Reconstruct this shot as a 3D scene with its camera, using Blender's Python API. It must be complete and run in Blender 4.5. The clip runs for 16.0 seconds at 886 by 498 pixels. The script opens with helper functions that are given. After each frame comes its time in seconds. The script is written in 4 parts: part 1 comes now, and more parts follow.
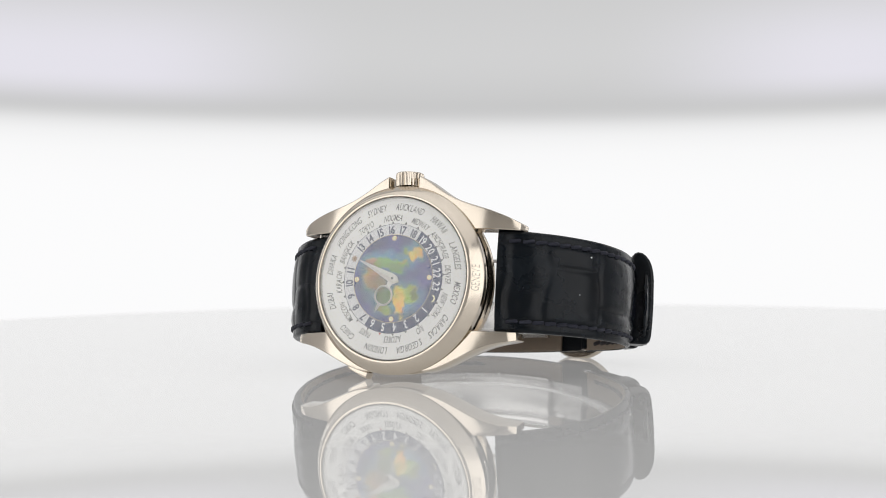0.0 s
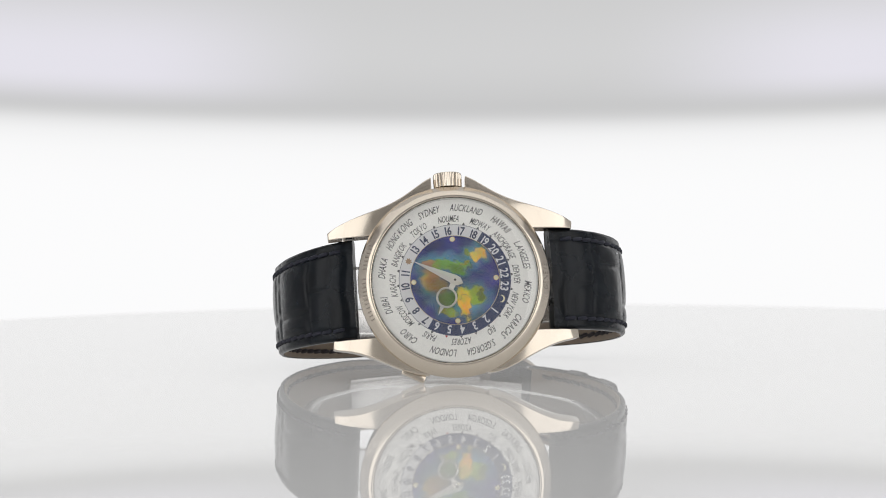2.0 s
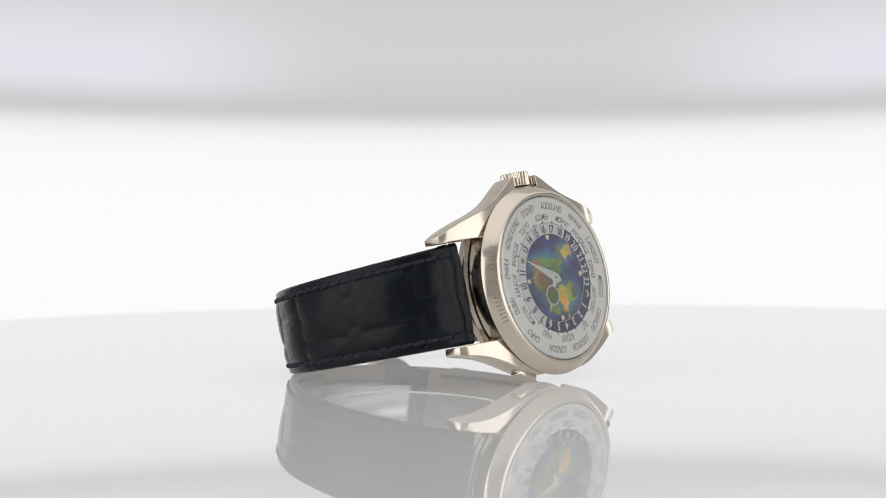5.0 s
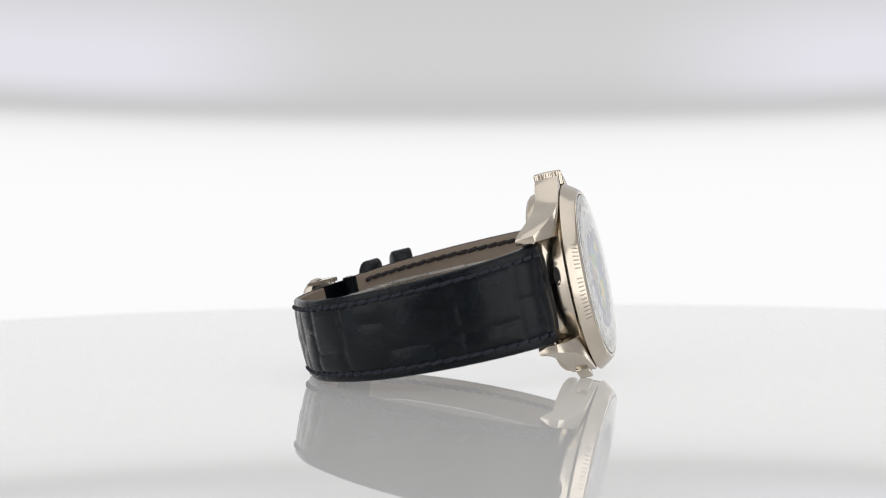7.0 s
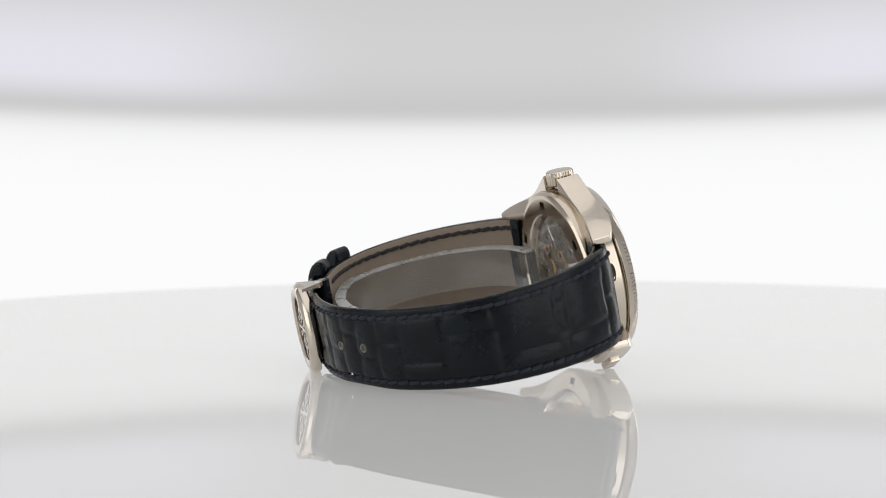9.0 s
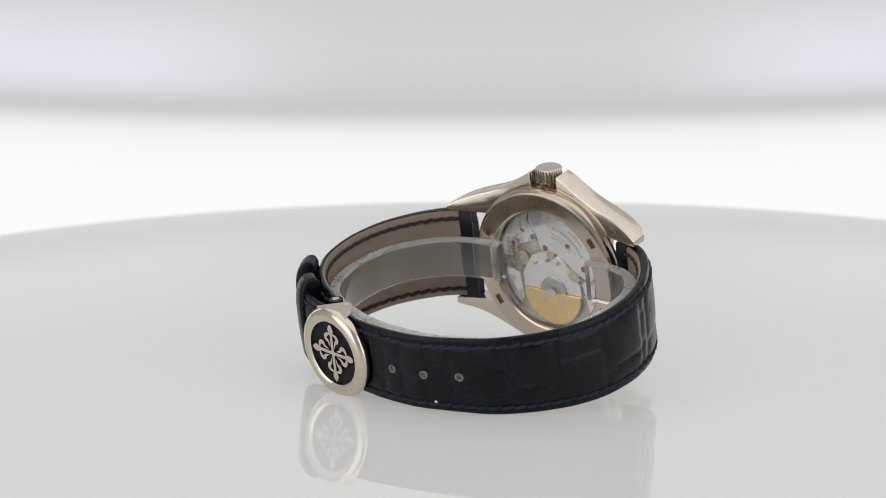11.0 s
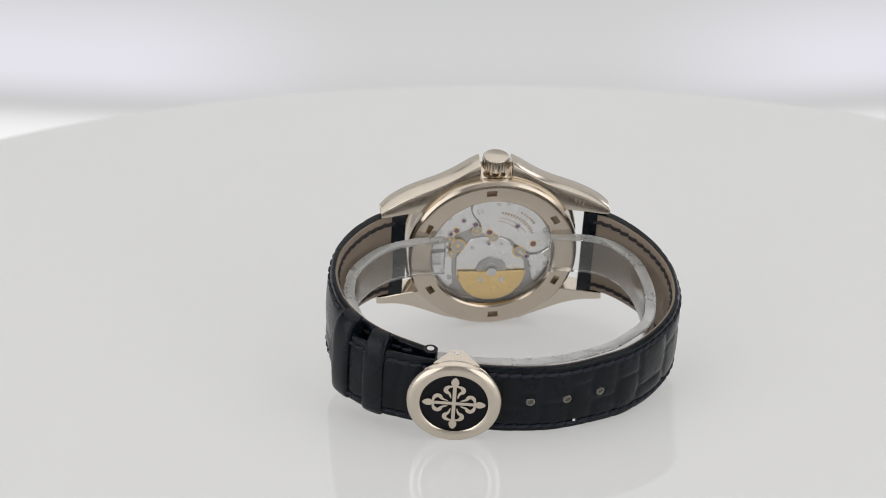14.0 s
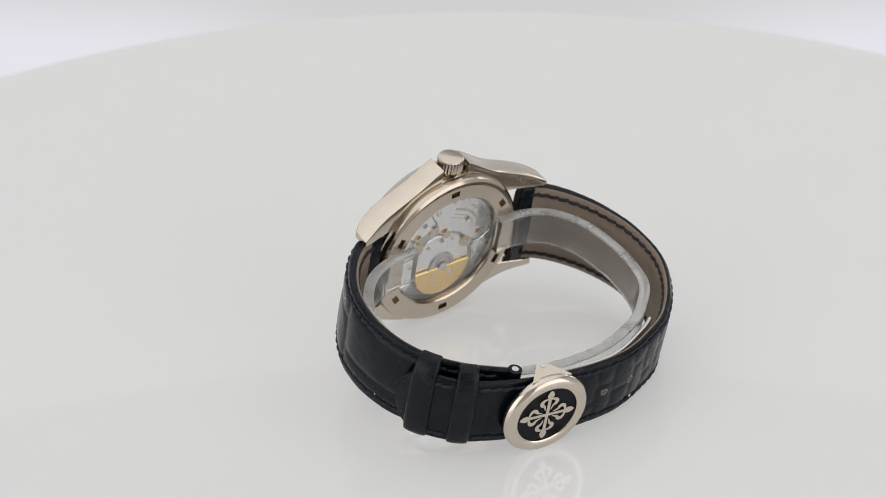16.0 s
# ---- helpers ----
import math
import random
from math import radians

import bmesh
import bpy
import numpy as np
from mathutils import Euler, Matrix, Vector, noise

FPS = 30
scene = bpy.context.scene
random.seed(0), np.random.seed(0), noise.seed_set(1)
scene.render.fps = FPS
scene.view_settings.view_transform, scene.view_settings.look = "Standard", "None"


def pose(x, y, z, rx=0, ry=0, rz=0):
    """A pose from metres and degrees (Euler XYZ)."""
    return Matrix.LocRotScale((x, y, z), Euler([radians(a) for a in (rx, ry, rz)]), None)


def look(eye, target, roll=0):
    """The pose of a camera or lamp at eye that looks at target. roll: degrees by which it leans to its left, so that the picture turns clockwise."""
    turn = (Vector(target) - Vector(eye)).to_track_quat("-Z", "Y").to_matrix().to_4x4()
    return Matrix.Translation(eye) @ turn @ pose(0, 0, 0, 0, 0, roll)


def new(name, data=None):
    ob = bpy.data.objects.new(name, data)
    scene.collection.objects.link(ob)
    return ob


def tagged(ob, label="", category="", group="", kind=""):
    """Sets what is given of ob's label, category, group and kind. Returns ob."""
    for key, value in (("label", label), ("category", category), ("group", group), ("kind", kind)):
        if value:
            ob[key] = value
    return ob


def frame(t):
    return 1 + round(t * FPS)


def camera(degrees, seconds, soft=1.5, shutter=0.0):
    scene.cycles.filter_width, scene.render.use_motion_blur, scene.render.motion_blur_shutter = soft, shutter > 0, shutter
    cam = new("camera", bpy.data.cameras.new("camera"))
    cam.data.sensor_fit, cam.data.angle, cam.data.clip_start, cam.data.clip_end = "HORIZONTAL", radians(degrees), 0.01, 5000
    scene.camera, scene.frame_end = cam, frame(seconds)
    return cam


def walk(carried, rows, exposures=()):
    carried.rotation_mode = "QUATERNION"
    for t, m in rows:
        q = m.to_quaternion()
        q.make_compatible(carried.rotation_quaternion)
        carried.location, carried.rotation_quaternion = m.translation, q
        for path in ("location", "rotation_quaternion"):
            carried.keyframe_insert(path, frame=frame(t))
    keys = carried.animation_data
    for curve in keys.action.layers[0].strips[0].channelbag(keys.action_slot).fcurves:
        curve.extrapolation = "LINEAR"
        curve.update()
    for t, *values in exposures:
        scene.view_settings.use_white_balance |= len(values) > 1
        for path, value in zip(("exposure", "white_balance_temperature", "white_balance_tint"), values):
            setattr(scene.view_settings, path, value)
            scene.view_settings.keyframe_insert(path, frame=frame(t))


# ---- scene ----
MM = 0.001
SECONDS = 16.0
cam = camera(19.08, SECONDS, soft=0.8)
cam.data.dof.use_dof, cam.data.dof.focus_distance, cam.data.dof.aperture_fstop = True, 0.55, 26.0


def camera_pose(d, h, pitch):
    """The camera on its swing arm: d behind the axis of the table, h above the table, pitch in degrees."""
    yaw, p = radians(-0.7277), radians(pitch)
    way = Vector((math.sin(yaw) * math.cos(p), math.cos(yaw) * math.cos(p), math.sin(p)))
    eye = Vector((0, -d, h))
    return look(eye, eye + way, -0.478)


def arm(t):
    """The swing arm's pose: at rest until 8.45 s, then rising evenly."""
    s = t - 12.5
    return camera_pose(0.532971 - 0.010872 * s - 0.000847 * s * s + 0.0000413 * s ** 3,
                       0.194472 + 0.033042 * s - 0.0002602 * s * s + 0.0000138 * s ** 3,
                       -17.4969 - 3.52051 * s + 0.004235 * s * s - 0.001008 * s ** 3)


REST = camera_pose(0.55634, 0.05628, -3.14)
RIG = [(0.0, REST), (4.0, REST), (8.2, REST), (8.45, REST)] + [(9.0 + 0.5 * i, arm(9.0 + 0.5 * i)) for i in range(15)]
walk(cam, RIG, [(0.0, 0.0), (8.45, 0.0), (12.5, 0.0), (14.5, 0.0), (16.0, 0.02)])

# ---- world and lights ----
world = bpy.data.worlds.new("studio")
scene.world = world
world.use_nodes = True
world.node_tree.nodes["Background"].inputs[0].default_value = (0.9, 0.93, 1.0, 1)
world.node_tree.nodes["Background"].inputs[1].default_value = 0.3
scene.view_settings.exposure = 0.0


def softbox(name, eye, target, w, h, watts, colour=(1, 0.99, 0.98)):
    lamp = bpy.data.lights.new(name, "AREA")
    lamp.shape, lamp.size, lamp.size_y, lamp.energy, lamp.color = "RECTANGLE", w, h, watts, colour
    ob = new(name, lamp)
    ob.matrix_world = look(eye, target)
    return ob


softbox("softbox_top", (0, 0.1, 1.1), (0, 0.05, 0), 2.4, 2.2, 10.0)
softbox("softbox_back_left", (-0.48, 0.85, 0.16), (0, 0, 0.03), 0.5, 0.6, 2.2)
softbox("softbox_back_right", (0.48, 0.85, 0.16), (0, 0, 0.03), 0.5, 0.6, 2.2)
softbox("softbox_left", (-0.95, -0.72, 0.32), (0, 0, 0.05), 1.3, 1.1, 6.2)
softbox("softbox_right", (0.95, -0.72, 0.32), (0, 0, 0.05), 1.3, 1.1, 6.2)

# ---- materials ----


def material(name, colour, rough=0.5, metal=0.0, vary=0.0, scale=900.0, bump=0.0, bump_scale=3000.0, **more):
    m = bpy.data.materials.new(name)
    m.use_nodes = True
    nt = m.node_tree
    b = nt.nodes["Principled BSDF"]
    b.inputs["Base Color"].default_value = (*colour, 1)
    b.inputs["Roughness"].default_value = rough
    b.inputs["Metallic"].default_value = metal
    for k, v in more.items():
        b.inputs[k.replace("_", " ")].default_value = v
    tc = nt.nodes.new("ShaderNodeTexCoord")
    if vary:
        n = nt.nodes.new("ShaderNodeTexNoise")
        n.inputs["Scale"].default_value, n.inputs["Detail"].default_value = scale, 5
        nt.links.new(tc.outputs["Object"], n.inputs["Vector"])
        r = nt.nodes.new("ShaderNodeMapRange")
        r.inputs["From Min"].default_value, r.inputs["From Max"].default_value = 0.3, 0.7
        r.inputs["To Min"].default_value, r.inputs["To Max"].default_value = 1 - vary, 1 + vary
        nt.links.new(n.outputs["Fac"], r.inputs["Value"])
        mix = nt.nodes.new("ShaderNodeVectorMath")
        mix.operation = "SCALE"
        mix.inputs[0].default_value = colour
        nt.links.new(r.outputs["Result"], mix.inputs["Scale"])
        nt.links.new(mix.outputs["Vector"], b.inputs["Base Color"])
        r2 = nt.nodes.new("ShaderNodeMapRange")
        r2.inputs["From Min"].default_value, r2.inputs["From Max"].default_value = 0.3, 0.7
        r2.inputs["To Min"].default_value, r2.inputs["To Max"].default_value = max(rough * 0.75, 0.0), min(rough * 1.3, 1.0)
        nt.links.new(n.outputs["Fac"], r2.inputs["Value"])
        nt.links.new(r2.outputs["Result"], b.inputs["Roughness"])
    if bump:
        n = nt.nodes.new("ShaderNodeTexNoise")
        n.inputs["Scale"].default_value, n.inputs["Detail"].default_value = bump_scale, 4
        nt.links.new(tc.outputs["Object"], n.inputs["Vector"])
        bp = nt.nodes.new("ShaderNodeBump")
        bp.inputs["Strength"].default_value, bp.inputs["Distance"].default_value = bump, 0.0001
        nt.links.new(n.outputs["Fac"], bp.inputs["Height"])
        nt.links.new(bp.outputs["Normal"], b.inputs["Normal"])
    return m


def glow(name, colour, strength):
    m = bpy.data.materials.new(name)
    m.use_nodes = True
    nt = m.node_tree
    nt.nodes.remove(nt.nodes["Principled BSDF"])
    e = nt.nodes.new("ShaderNodeEmission")
    e.inputs["Color"].default_value, e.inputs["Strength"].default_value = (*colour, 1), strength
    nt.links.new(e.outputs["Emission"], nt.nodes["Material Output"].inputs["Surface"])
    return m


WHITE_GOLD = material("white_gold", (0.615, 0.55, 0.465), 0.15, 1.0, vary=0.02, scale=300)
GOLD_SATIN = material("white_gold_satin", (0.55, 0.48, 0.395), 0.17, 1.0, vary=0.02, scale=300)
STEEL_BRIGHT = material("polished_steel", (0.62, 0.61, 0.60), 0.22, 1.0, vary=0.02)
YELLOW_GOLD = material("yellow_gold", (0.82, 0.58, 0.23), 0.28, 1.0, vary=0.03, scale=120)
PALE_GOLD = material("pale_gold_wire", (0.66, 0.56, 0.36), 0.35, 1.0)
HAND_SILVER = material("satin_silver", (0.82, 0.80, 0.77), 0.45, 0.75, vary=0.02)
SILVER_DIAL = material("silvered_dial", (0.90, 0.895, 0.86), 0.45, 0.0, vary=0.03, scale=1500)
DAY_RING = material("day_ring", (0.74, 0.74, 0.745), 0.4, 0.0, vary=0.03)
NIGHT_RING = material("night_ring", (0.02, 0.034, 0.105), 0.45, vary=0.1)
INK = material("dial_ink", (0.05, 0.05, 0.055), 0.6)
INK_NAVY = material("navy_ink", (0.03, 0.04, 0.09), 0.6)
INK_WHITE = material("white_ink", (0.75, 0.76, 0.78), 0.6)
INK_RED = material("red_ink", (0.45, 0.02, 0.02), 0.5)
INK_TAN = material("sun_ink", (0.35, 0.22, 0.12), 0.5)
PEARL = material("cream_enamel_dot", (0.85, 0.80, 0.55), 0.3)
LINING = material("tan_lining_leather", (0.205, 0.16, 0.12), 0.65, vary=0.10, scale=400, bump=0.4, bump_scale=6000)
LINING_THREAD = material("dark_lining_thread", (0.016, 0.012, 0.014), 0.8, bump=0.5, bump_scale=9000)
THREAD = material("navy_thread", (0.006, 0.0075, 0.018), 0.75, bump=0.5, bump_scale=9000)
DARK = material("dark_pin_and_recess_shade", (0.02, 0.018, 0.015), 0.5)
BLACK_ENAMEL = material("black_enamel", (0.004, 0.0045, 0.008), 0.45, Specular_IOR_Level=0.15)
RUBY = material("ruby_jewel", (0.13, 0.03, 0.11), 0.15)
STRAP = material("navy_alligator_leather", (0.0026, 0.0046, 0.0072), 0.25, vary=0.5, scale=130, bump=0.2, bump_scale=2200, Specular_IOR_Level=0.18)


def glass(name, colour, rough, ior=1.45):
    m = material(name, colour, rough, 0.0, Transmission_Weight=1.0, IOR=ior)
    return m


SAPPHIRE = glass("sapphire_crystal", (1, 1, 1), 0.0, 1.62)
ACRYLIC = glass("clear_acrylic", (0.96, 0.96, 0.955), 0.09, 1.3)
ACRYLIC.node_tree.nodes["Principled BSDF"].inputs["Transmission Weight"].default_value = 0.96
FROSTED = material("frosted_acrylic", (0.80, 0.80, 0.785), 0.3, vary=0.12, scale=300, bump=0.4, bump_scale=900, Transmission_Weight=0.82, IOR=1.3)
KEEPER = material("worn_glossy_navy_leather", (0.0036, 0.0056, 0.0082), 0.24, vary=0.5, scale=170, bump=0.5, bump_scale=900, Specular_IOR_Level=0.2)
# emission stands in for light from below and thins the shadows
TABLE = material("glowing_white_acrylic", (0.325, 0.325, 0.323), 0.6, 0.0, vary=0.012, scale=14, Specular_IOR_Level=0.0, Coat_Weight=1.0, Coat_Roughness=0.012, Coat_IOR=1.47,
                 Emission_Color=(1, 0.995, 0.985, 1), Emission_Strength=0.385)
FABRIC = material("white_tent_fabric", (0.82, 0.82, 0.83), 0.9, vary=0.03, scale=6)
FRONT_CLOTH = material("grey_cloth", (0.66, 0.65, 0.635), 0.9, vary=0.05, scale=6)


def enamel_material():
    """Cloisonne world map: deep blue seas, green, yellow and brown lands with soft turquoise shores."""
    m = material("cloisonne_enamel", (0.03, 0.04, 0.2), 0.22)
    nt = m.node_tree
    b = nt.nodes["Principled BSDF"]
    L = nt.links.new
    tc = nt.nodes.new("ShaderNodeTexCoord")
    n1 = nt.nodes.new("ShaderNodeTexNoise")
    n1.inputs["Scale"].default_value, n1.inputs["Detail"].default_value = 420, 6
    L(tc.outputs["Object"], n1.inputs["Vector"])
    off = nt.nodes.new("ShaderNodeVectorMath")
    off.operation = "MULTIPLY_ADD"
    off.inputs[1].default_value = (0.0044, 0.0044, 0)
    off.inputs[2].default_value = (-0.0022, -0.0022, 0)
    L(n1.outputs["Color"], off.inputs[0])
    pos = nt.nodes.new("ShaderNodeVectorMath")
    L(tc.outputs["Object"], pos.inputs[0])
    L(off.outputs["Vector"], pos.inputs[1])
    n2 = nt.nodes.new("ShaderNodeTexNoise")
    n2.inputs["Scale"].default_value = 220
    L(tc.outputs["Object"], n2.inputs["Vector"])
    sea = nt.nodes.new("ShaderNodeValToRGB")
    sea.color_ramp.elements[0].position, sea.color_ramp.elements[0].color = 0.35, (0.010, 0.012, 0.09, 1)
    sea.color_ramp.elements[1].position, sea.color_ramp.elements[1].color = 0.65, (0.045, 0.05, 0.22, 1)
    L(n2.outputs["Fac"], sea.inputs["Fac"])
    last = sea.outputs["Color"]
    # soft patches: x, y, half-width, half-height, turn, colour, hardness
    patches = [
        (-1.6, 3.2, 5.6, 2.5, -8, (0.10, 0.30, 0.36), 1.0), (-4.4, 0.0, 3.4, 4.4, 25, (0.07, 0.18, 0.20), 1.0),
        (4.5, 5.1, 3.0, 2.3, -20, (0.11, 0.28, 0.30), 1.0), (2.6, -4.2, 4.6, 3.9, 0, (0.10, 0.27, 0.30), 1.0),
        (-2.2, -4.8, 3.0, 2.9, 0, (0.09, 0.24, 0.26), 1.0),
        (-1.1, 3.0, 4.4, 1.35, -8, (0.17, 0.33, 0.05), 0.35), (0.4, 2.3, 1.7, 1.0, -25, (0.10, 0.22, 0.03), 0.4),
        (-4.8, 0.8, 2.0, 2.6, 35, (0.40, 0.22, 0.07), 0.6), (-3.6, -1.0, 2.6, 2.0, -30, (0.23, 0.14, 0.045), 0.7),
        (-5.0, 3.4, 1.5, 0.7, 25, (0.30, 0.22, 0.10), 0.4), (2.0, 3.3, 0.8, 0.5, 20, (0.30, 0.26, 0.05), 0.4),
        (4.8, 5.0, 1.7, 1.4, -25, (0.68, 0.44, 0.07), 0.4), (2.9, 5.9, 0.75, 0.8, 0, (0.16, 0.22, 0.05), 0.4),
        (3.2, -3.2, 3.1, 1.7, -8, (0.26, 0.36, 0.03), 0.35), (1.5, -3.2, 1.8, 1.5, 10, (0.66, 0.52, 0.04), 0.6),
        (1.9, -5.6, 1.5, 2.4, 5, (0.80, 0.47, 0.04), 0.4), (-1.9, -3.6, 2.0, 2.0, 0, (0.085, 0.14, 0.02), 0.4),
        (-2.0, -6.4, 2.1, 0.9, -10, (0.24, 0.29, 0.04), 0.35), (5.2, -3.4, 0.9, 0.7, 0, (0.10, 0.13, 0.02), 0.4),
    ]
    for x, y, w, h, turn, colour, soft in patches:
        mp = nt.nodes.new("ShaderNodeMapping")
        mp.vector_type = "TEXTURE"
        mp.inputs["Location"].default_value = (x * MM, y * MM, 0)
        mp.inputs["Rotation"].default_value = (0, 0, radians(turn))
        mp.inputs["Scale"].default_value = (w * MM, h * MM, 1)
        L(pos.outputs["Vector"], mp.inputs["Vector"])
        ln = nt.nodes.new("ShaderNodeVectorMath")
        ln.operation = "LENGTH"
        L(mp.outputs["Vector"], ln.inputs[0])
        mr = nt.nodes.new("ShaderNodeMapRange")
        mr.interpolation_type = "SMOOTHSTEP"
        mr.inputs["From Min"].default_value, mr.inputs["From Max"].default_value = 1.0 + soft * 0.42, 1.0 - soft * 0.8
        L(ln.outputs["Value"], mr.inputs["Value"])
        mx = nt.nodes.new("ShaderNodeMix")
        mx.data_type = "RGBA"
        mx.inputs[7].default_value = (*colour, 1)
        L(mr.outputs["Result"], mx.inputs[0])
        L(last, mx.inputs[6])
        last = mx.outputs[2]
        if soft < 0.5:
            away = nt.nodes.new("ShaderNodeMath")
            away.operation = "SUBTRACT"
            away.inputs[1].default_value = 1.0
            L(ln.outputs["Value"], away.inputs[0])
            absol = nt.nodes.new("ShaderNodeMath")
            absol.operation = "ABSOLUTE"
            L(away.outputs[0], absol.inputs[0])
            shore = nt.nodes.new("ShaderNodeMapRange")
            shore.inputs["From Min"].default_value, shore.inputs["From Max"].default_value = 0.06, 0.015
            shore.inputs["To Max"].default_value = 0.5
            L(absol.outputs[0], shore.inputs["Value"])
            wire = nt.nodes.new("ShaderNodeMix")
            wire.data_type = "RGBA"
            wire.inputs[7].default_value = (0.04, 0.04, 0.02, 1)
            L(shore.outputs["Result"], wire.inputs[0])
            L(last, wire.inputs[6])
            last = wire.outputs[2]
    # mottled firing of the enamel
    n3 = nt.nodes.new("ShaderNodeTexNoise")
    n3.inputs["Scale"].default_value, n3.inputs["Detail"].default_value = 450, 3
    L(tc.outputs["Object"], n3.inputs["Vector"])
    tone = nt.nodes.new("ShaderNodeVectorMath")
    tone.operation = "MULTIPLY_ADD"
    tone.inputs[1].default_value, tone.inputs[2].default_value = (1.7, 1.5, 1.7), (0.4, 0.5, 0.45)
    L(n3.outputs["Color"], tone.inputs[0])
    sc = nt.nodes.new("ShaderNodeVectorMath")
    sc.operation = "MULTIPLY"
    L(last, sc.inputs[0])
    L(tone.outputs["Vector"], sc.inputs[1])
    L(sc.outputs["Vector"], b.inputs["Base Color"])
    return m


ENAMEL = enamel_material()


def backdrop_material():
    """Glow with painted light: a bright lower field, a soft dim seam and a paler grey upper field."""
    m = glow("painted_glow_diffuser", (1, 1, 1), 1.0)
    nt = m.node_tree
    L = nt.links.new
    e = nt.nodes["Emission"]
    tc = nt.nodes.new("ShaderNodeTexCoord")
    sep = nt.nodes.new("ShaderNodeSeparateXYZ")
    L(tc.outputs["Object"], sep.inputs[0])

    def maths(op, a, b, c=None):
        n = nt.nodes.new("ShaderNodeMath")
        n.operation = op
        for k, v in enumerate((a, b, c)):
            if v is None:
                continue
            if isinstance(v, (int, float)):
                n.inputs[k].default_value = v
            else:
                L(v, n.inputs[k])
        return n.outputs[0]

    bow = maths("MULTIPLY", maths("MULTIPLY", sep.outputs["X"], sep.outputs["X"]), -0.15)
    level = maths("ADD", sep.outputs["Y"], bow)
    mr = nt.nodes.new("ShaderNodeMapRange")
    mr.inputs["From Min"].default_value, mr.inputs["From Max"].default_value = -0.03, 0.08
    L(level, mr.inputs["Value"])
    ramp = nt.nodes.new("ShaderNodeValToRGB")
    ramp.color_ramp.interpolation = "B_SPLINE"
    # light levels by height, the dim seam painted in
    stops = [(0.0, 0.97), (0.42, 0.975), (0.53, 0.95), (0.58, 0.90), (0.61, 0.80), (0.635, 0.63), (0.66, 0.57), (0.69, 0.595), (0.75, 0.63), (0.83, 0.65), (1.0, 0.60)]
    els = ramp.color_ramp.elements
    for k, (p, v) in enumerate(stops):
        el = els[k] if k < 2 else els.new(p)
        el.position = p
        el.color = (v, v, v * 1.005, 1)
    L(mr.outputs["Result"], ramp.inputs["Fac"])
    # paler sides painted into the glow of the upper field
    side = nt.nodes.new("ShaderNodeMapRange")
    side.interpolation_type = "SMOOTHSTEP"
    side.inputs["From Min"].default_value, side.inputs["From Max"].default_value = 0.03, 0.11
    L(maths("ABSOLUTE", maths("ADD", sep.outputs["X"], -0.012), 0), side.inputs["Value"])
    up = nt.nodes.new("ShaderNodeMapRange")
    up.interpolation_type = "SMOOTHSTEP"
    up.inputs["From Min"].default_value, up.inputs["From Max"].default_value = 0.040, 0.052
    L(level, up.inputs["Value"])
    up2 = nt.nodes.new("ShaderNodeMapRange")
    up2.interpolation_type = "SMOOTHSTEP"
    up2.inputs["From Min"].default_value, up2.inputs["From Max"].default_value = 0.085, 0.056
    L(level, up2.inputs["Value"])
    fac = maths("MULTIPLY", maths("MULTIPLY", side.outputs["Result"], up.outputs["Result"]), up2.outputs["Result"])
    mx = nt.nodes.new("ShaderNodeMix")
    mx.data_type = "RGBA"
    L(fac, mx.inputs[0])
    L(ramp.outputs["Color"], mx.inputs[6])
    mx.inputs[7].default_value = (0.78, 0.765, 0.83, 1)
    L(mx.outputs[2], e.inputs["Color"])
    return m


BACKDROP = backdrop_material()

# ---- mesh helpers (coordinates in millimetres) ----


def part(name, bm, mat, parent, label="", sharp=40, scale=MM):
    """Links a bmesh as one mesh object under a thing or a part."""
    bmesh.ops.scale(bm, vec=(scale, scale, scale), verts=bm.verts)
    me = bpy.data.meshes.new(name)
    bm.normal_update()
    bm.to_mesh(me)
    bm.free()
    me.materials.append(mat)
    for p in me.polygons:
        p.use_smooth = True
    me.set_sharp_from_angle(angle=radians(sharp))
    ob = new(name, me)
    ob.parent = parent
    if label:
        tagged(ob, label)
    return ob


def ring_of(bm, pts):
    return [bm.verts.new(p) for p in pts]


def bridge(bm, a, b, closed=True):
    n = len(a)
    for i in range(n if closed else n - 1):
        j = (i + 1) % n
        bm.faces.new((a[i], a[j], b[j], b[i]))


def lathe(profile, seg=128, cap_first=False, cap_last=False, bm=None, turn=None):
    """Turns a profile of (r, z) round the z axis."""
    bm = bm or bmesh.new()
    rings = []
    for r, z in profile:
        ring = [Vector((r * math.cos(2 * math.pi * k / seg), r * math.sin(2 * math.pi * k / seg), z)) for k in range(seg)]
        if turn:
            ring = [turn @ v for v in ring]
        rings.append(ring_of(bm, ring))
    for a, b in zip(rings, rings[1:]):
        bridge(bm, a, b)
    if cap_first:
        bm.faces.new(rings[0][::-1])
    if cap_last:
        bm.faces.new(rings[-1])
    return bm


def done(bm):
    bmesh.ops.recalc_face_normals(bm, faces=bm.faces)
    return bm


def slab(bm, outline, z0, z1):
    """A prism over a plan outline."""
    a = ring_of(bm, [(x, y, z0) for x, y in outline])
    b = ring_of(bm, [(x, y, z1) for x, y in outline])
    bridge(bm, a, b)
    bm.faces.new(a[::-1])
    bm.faces.new(b)
    return bm


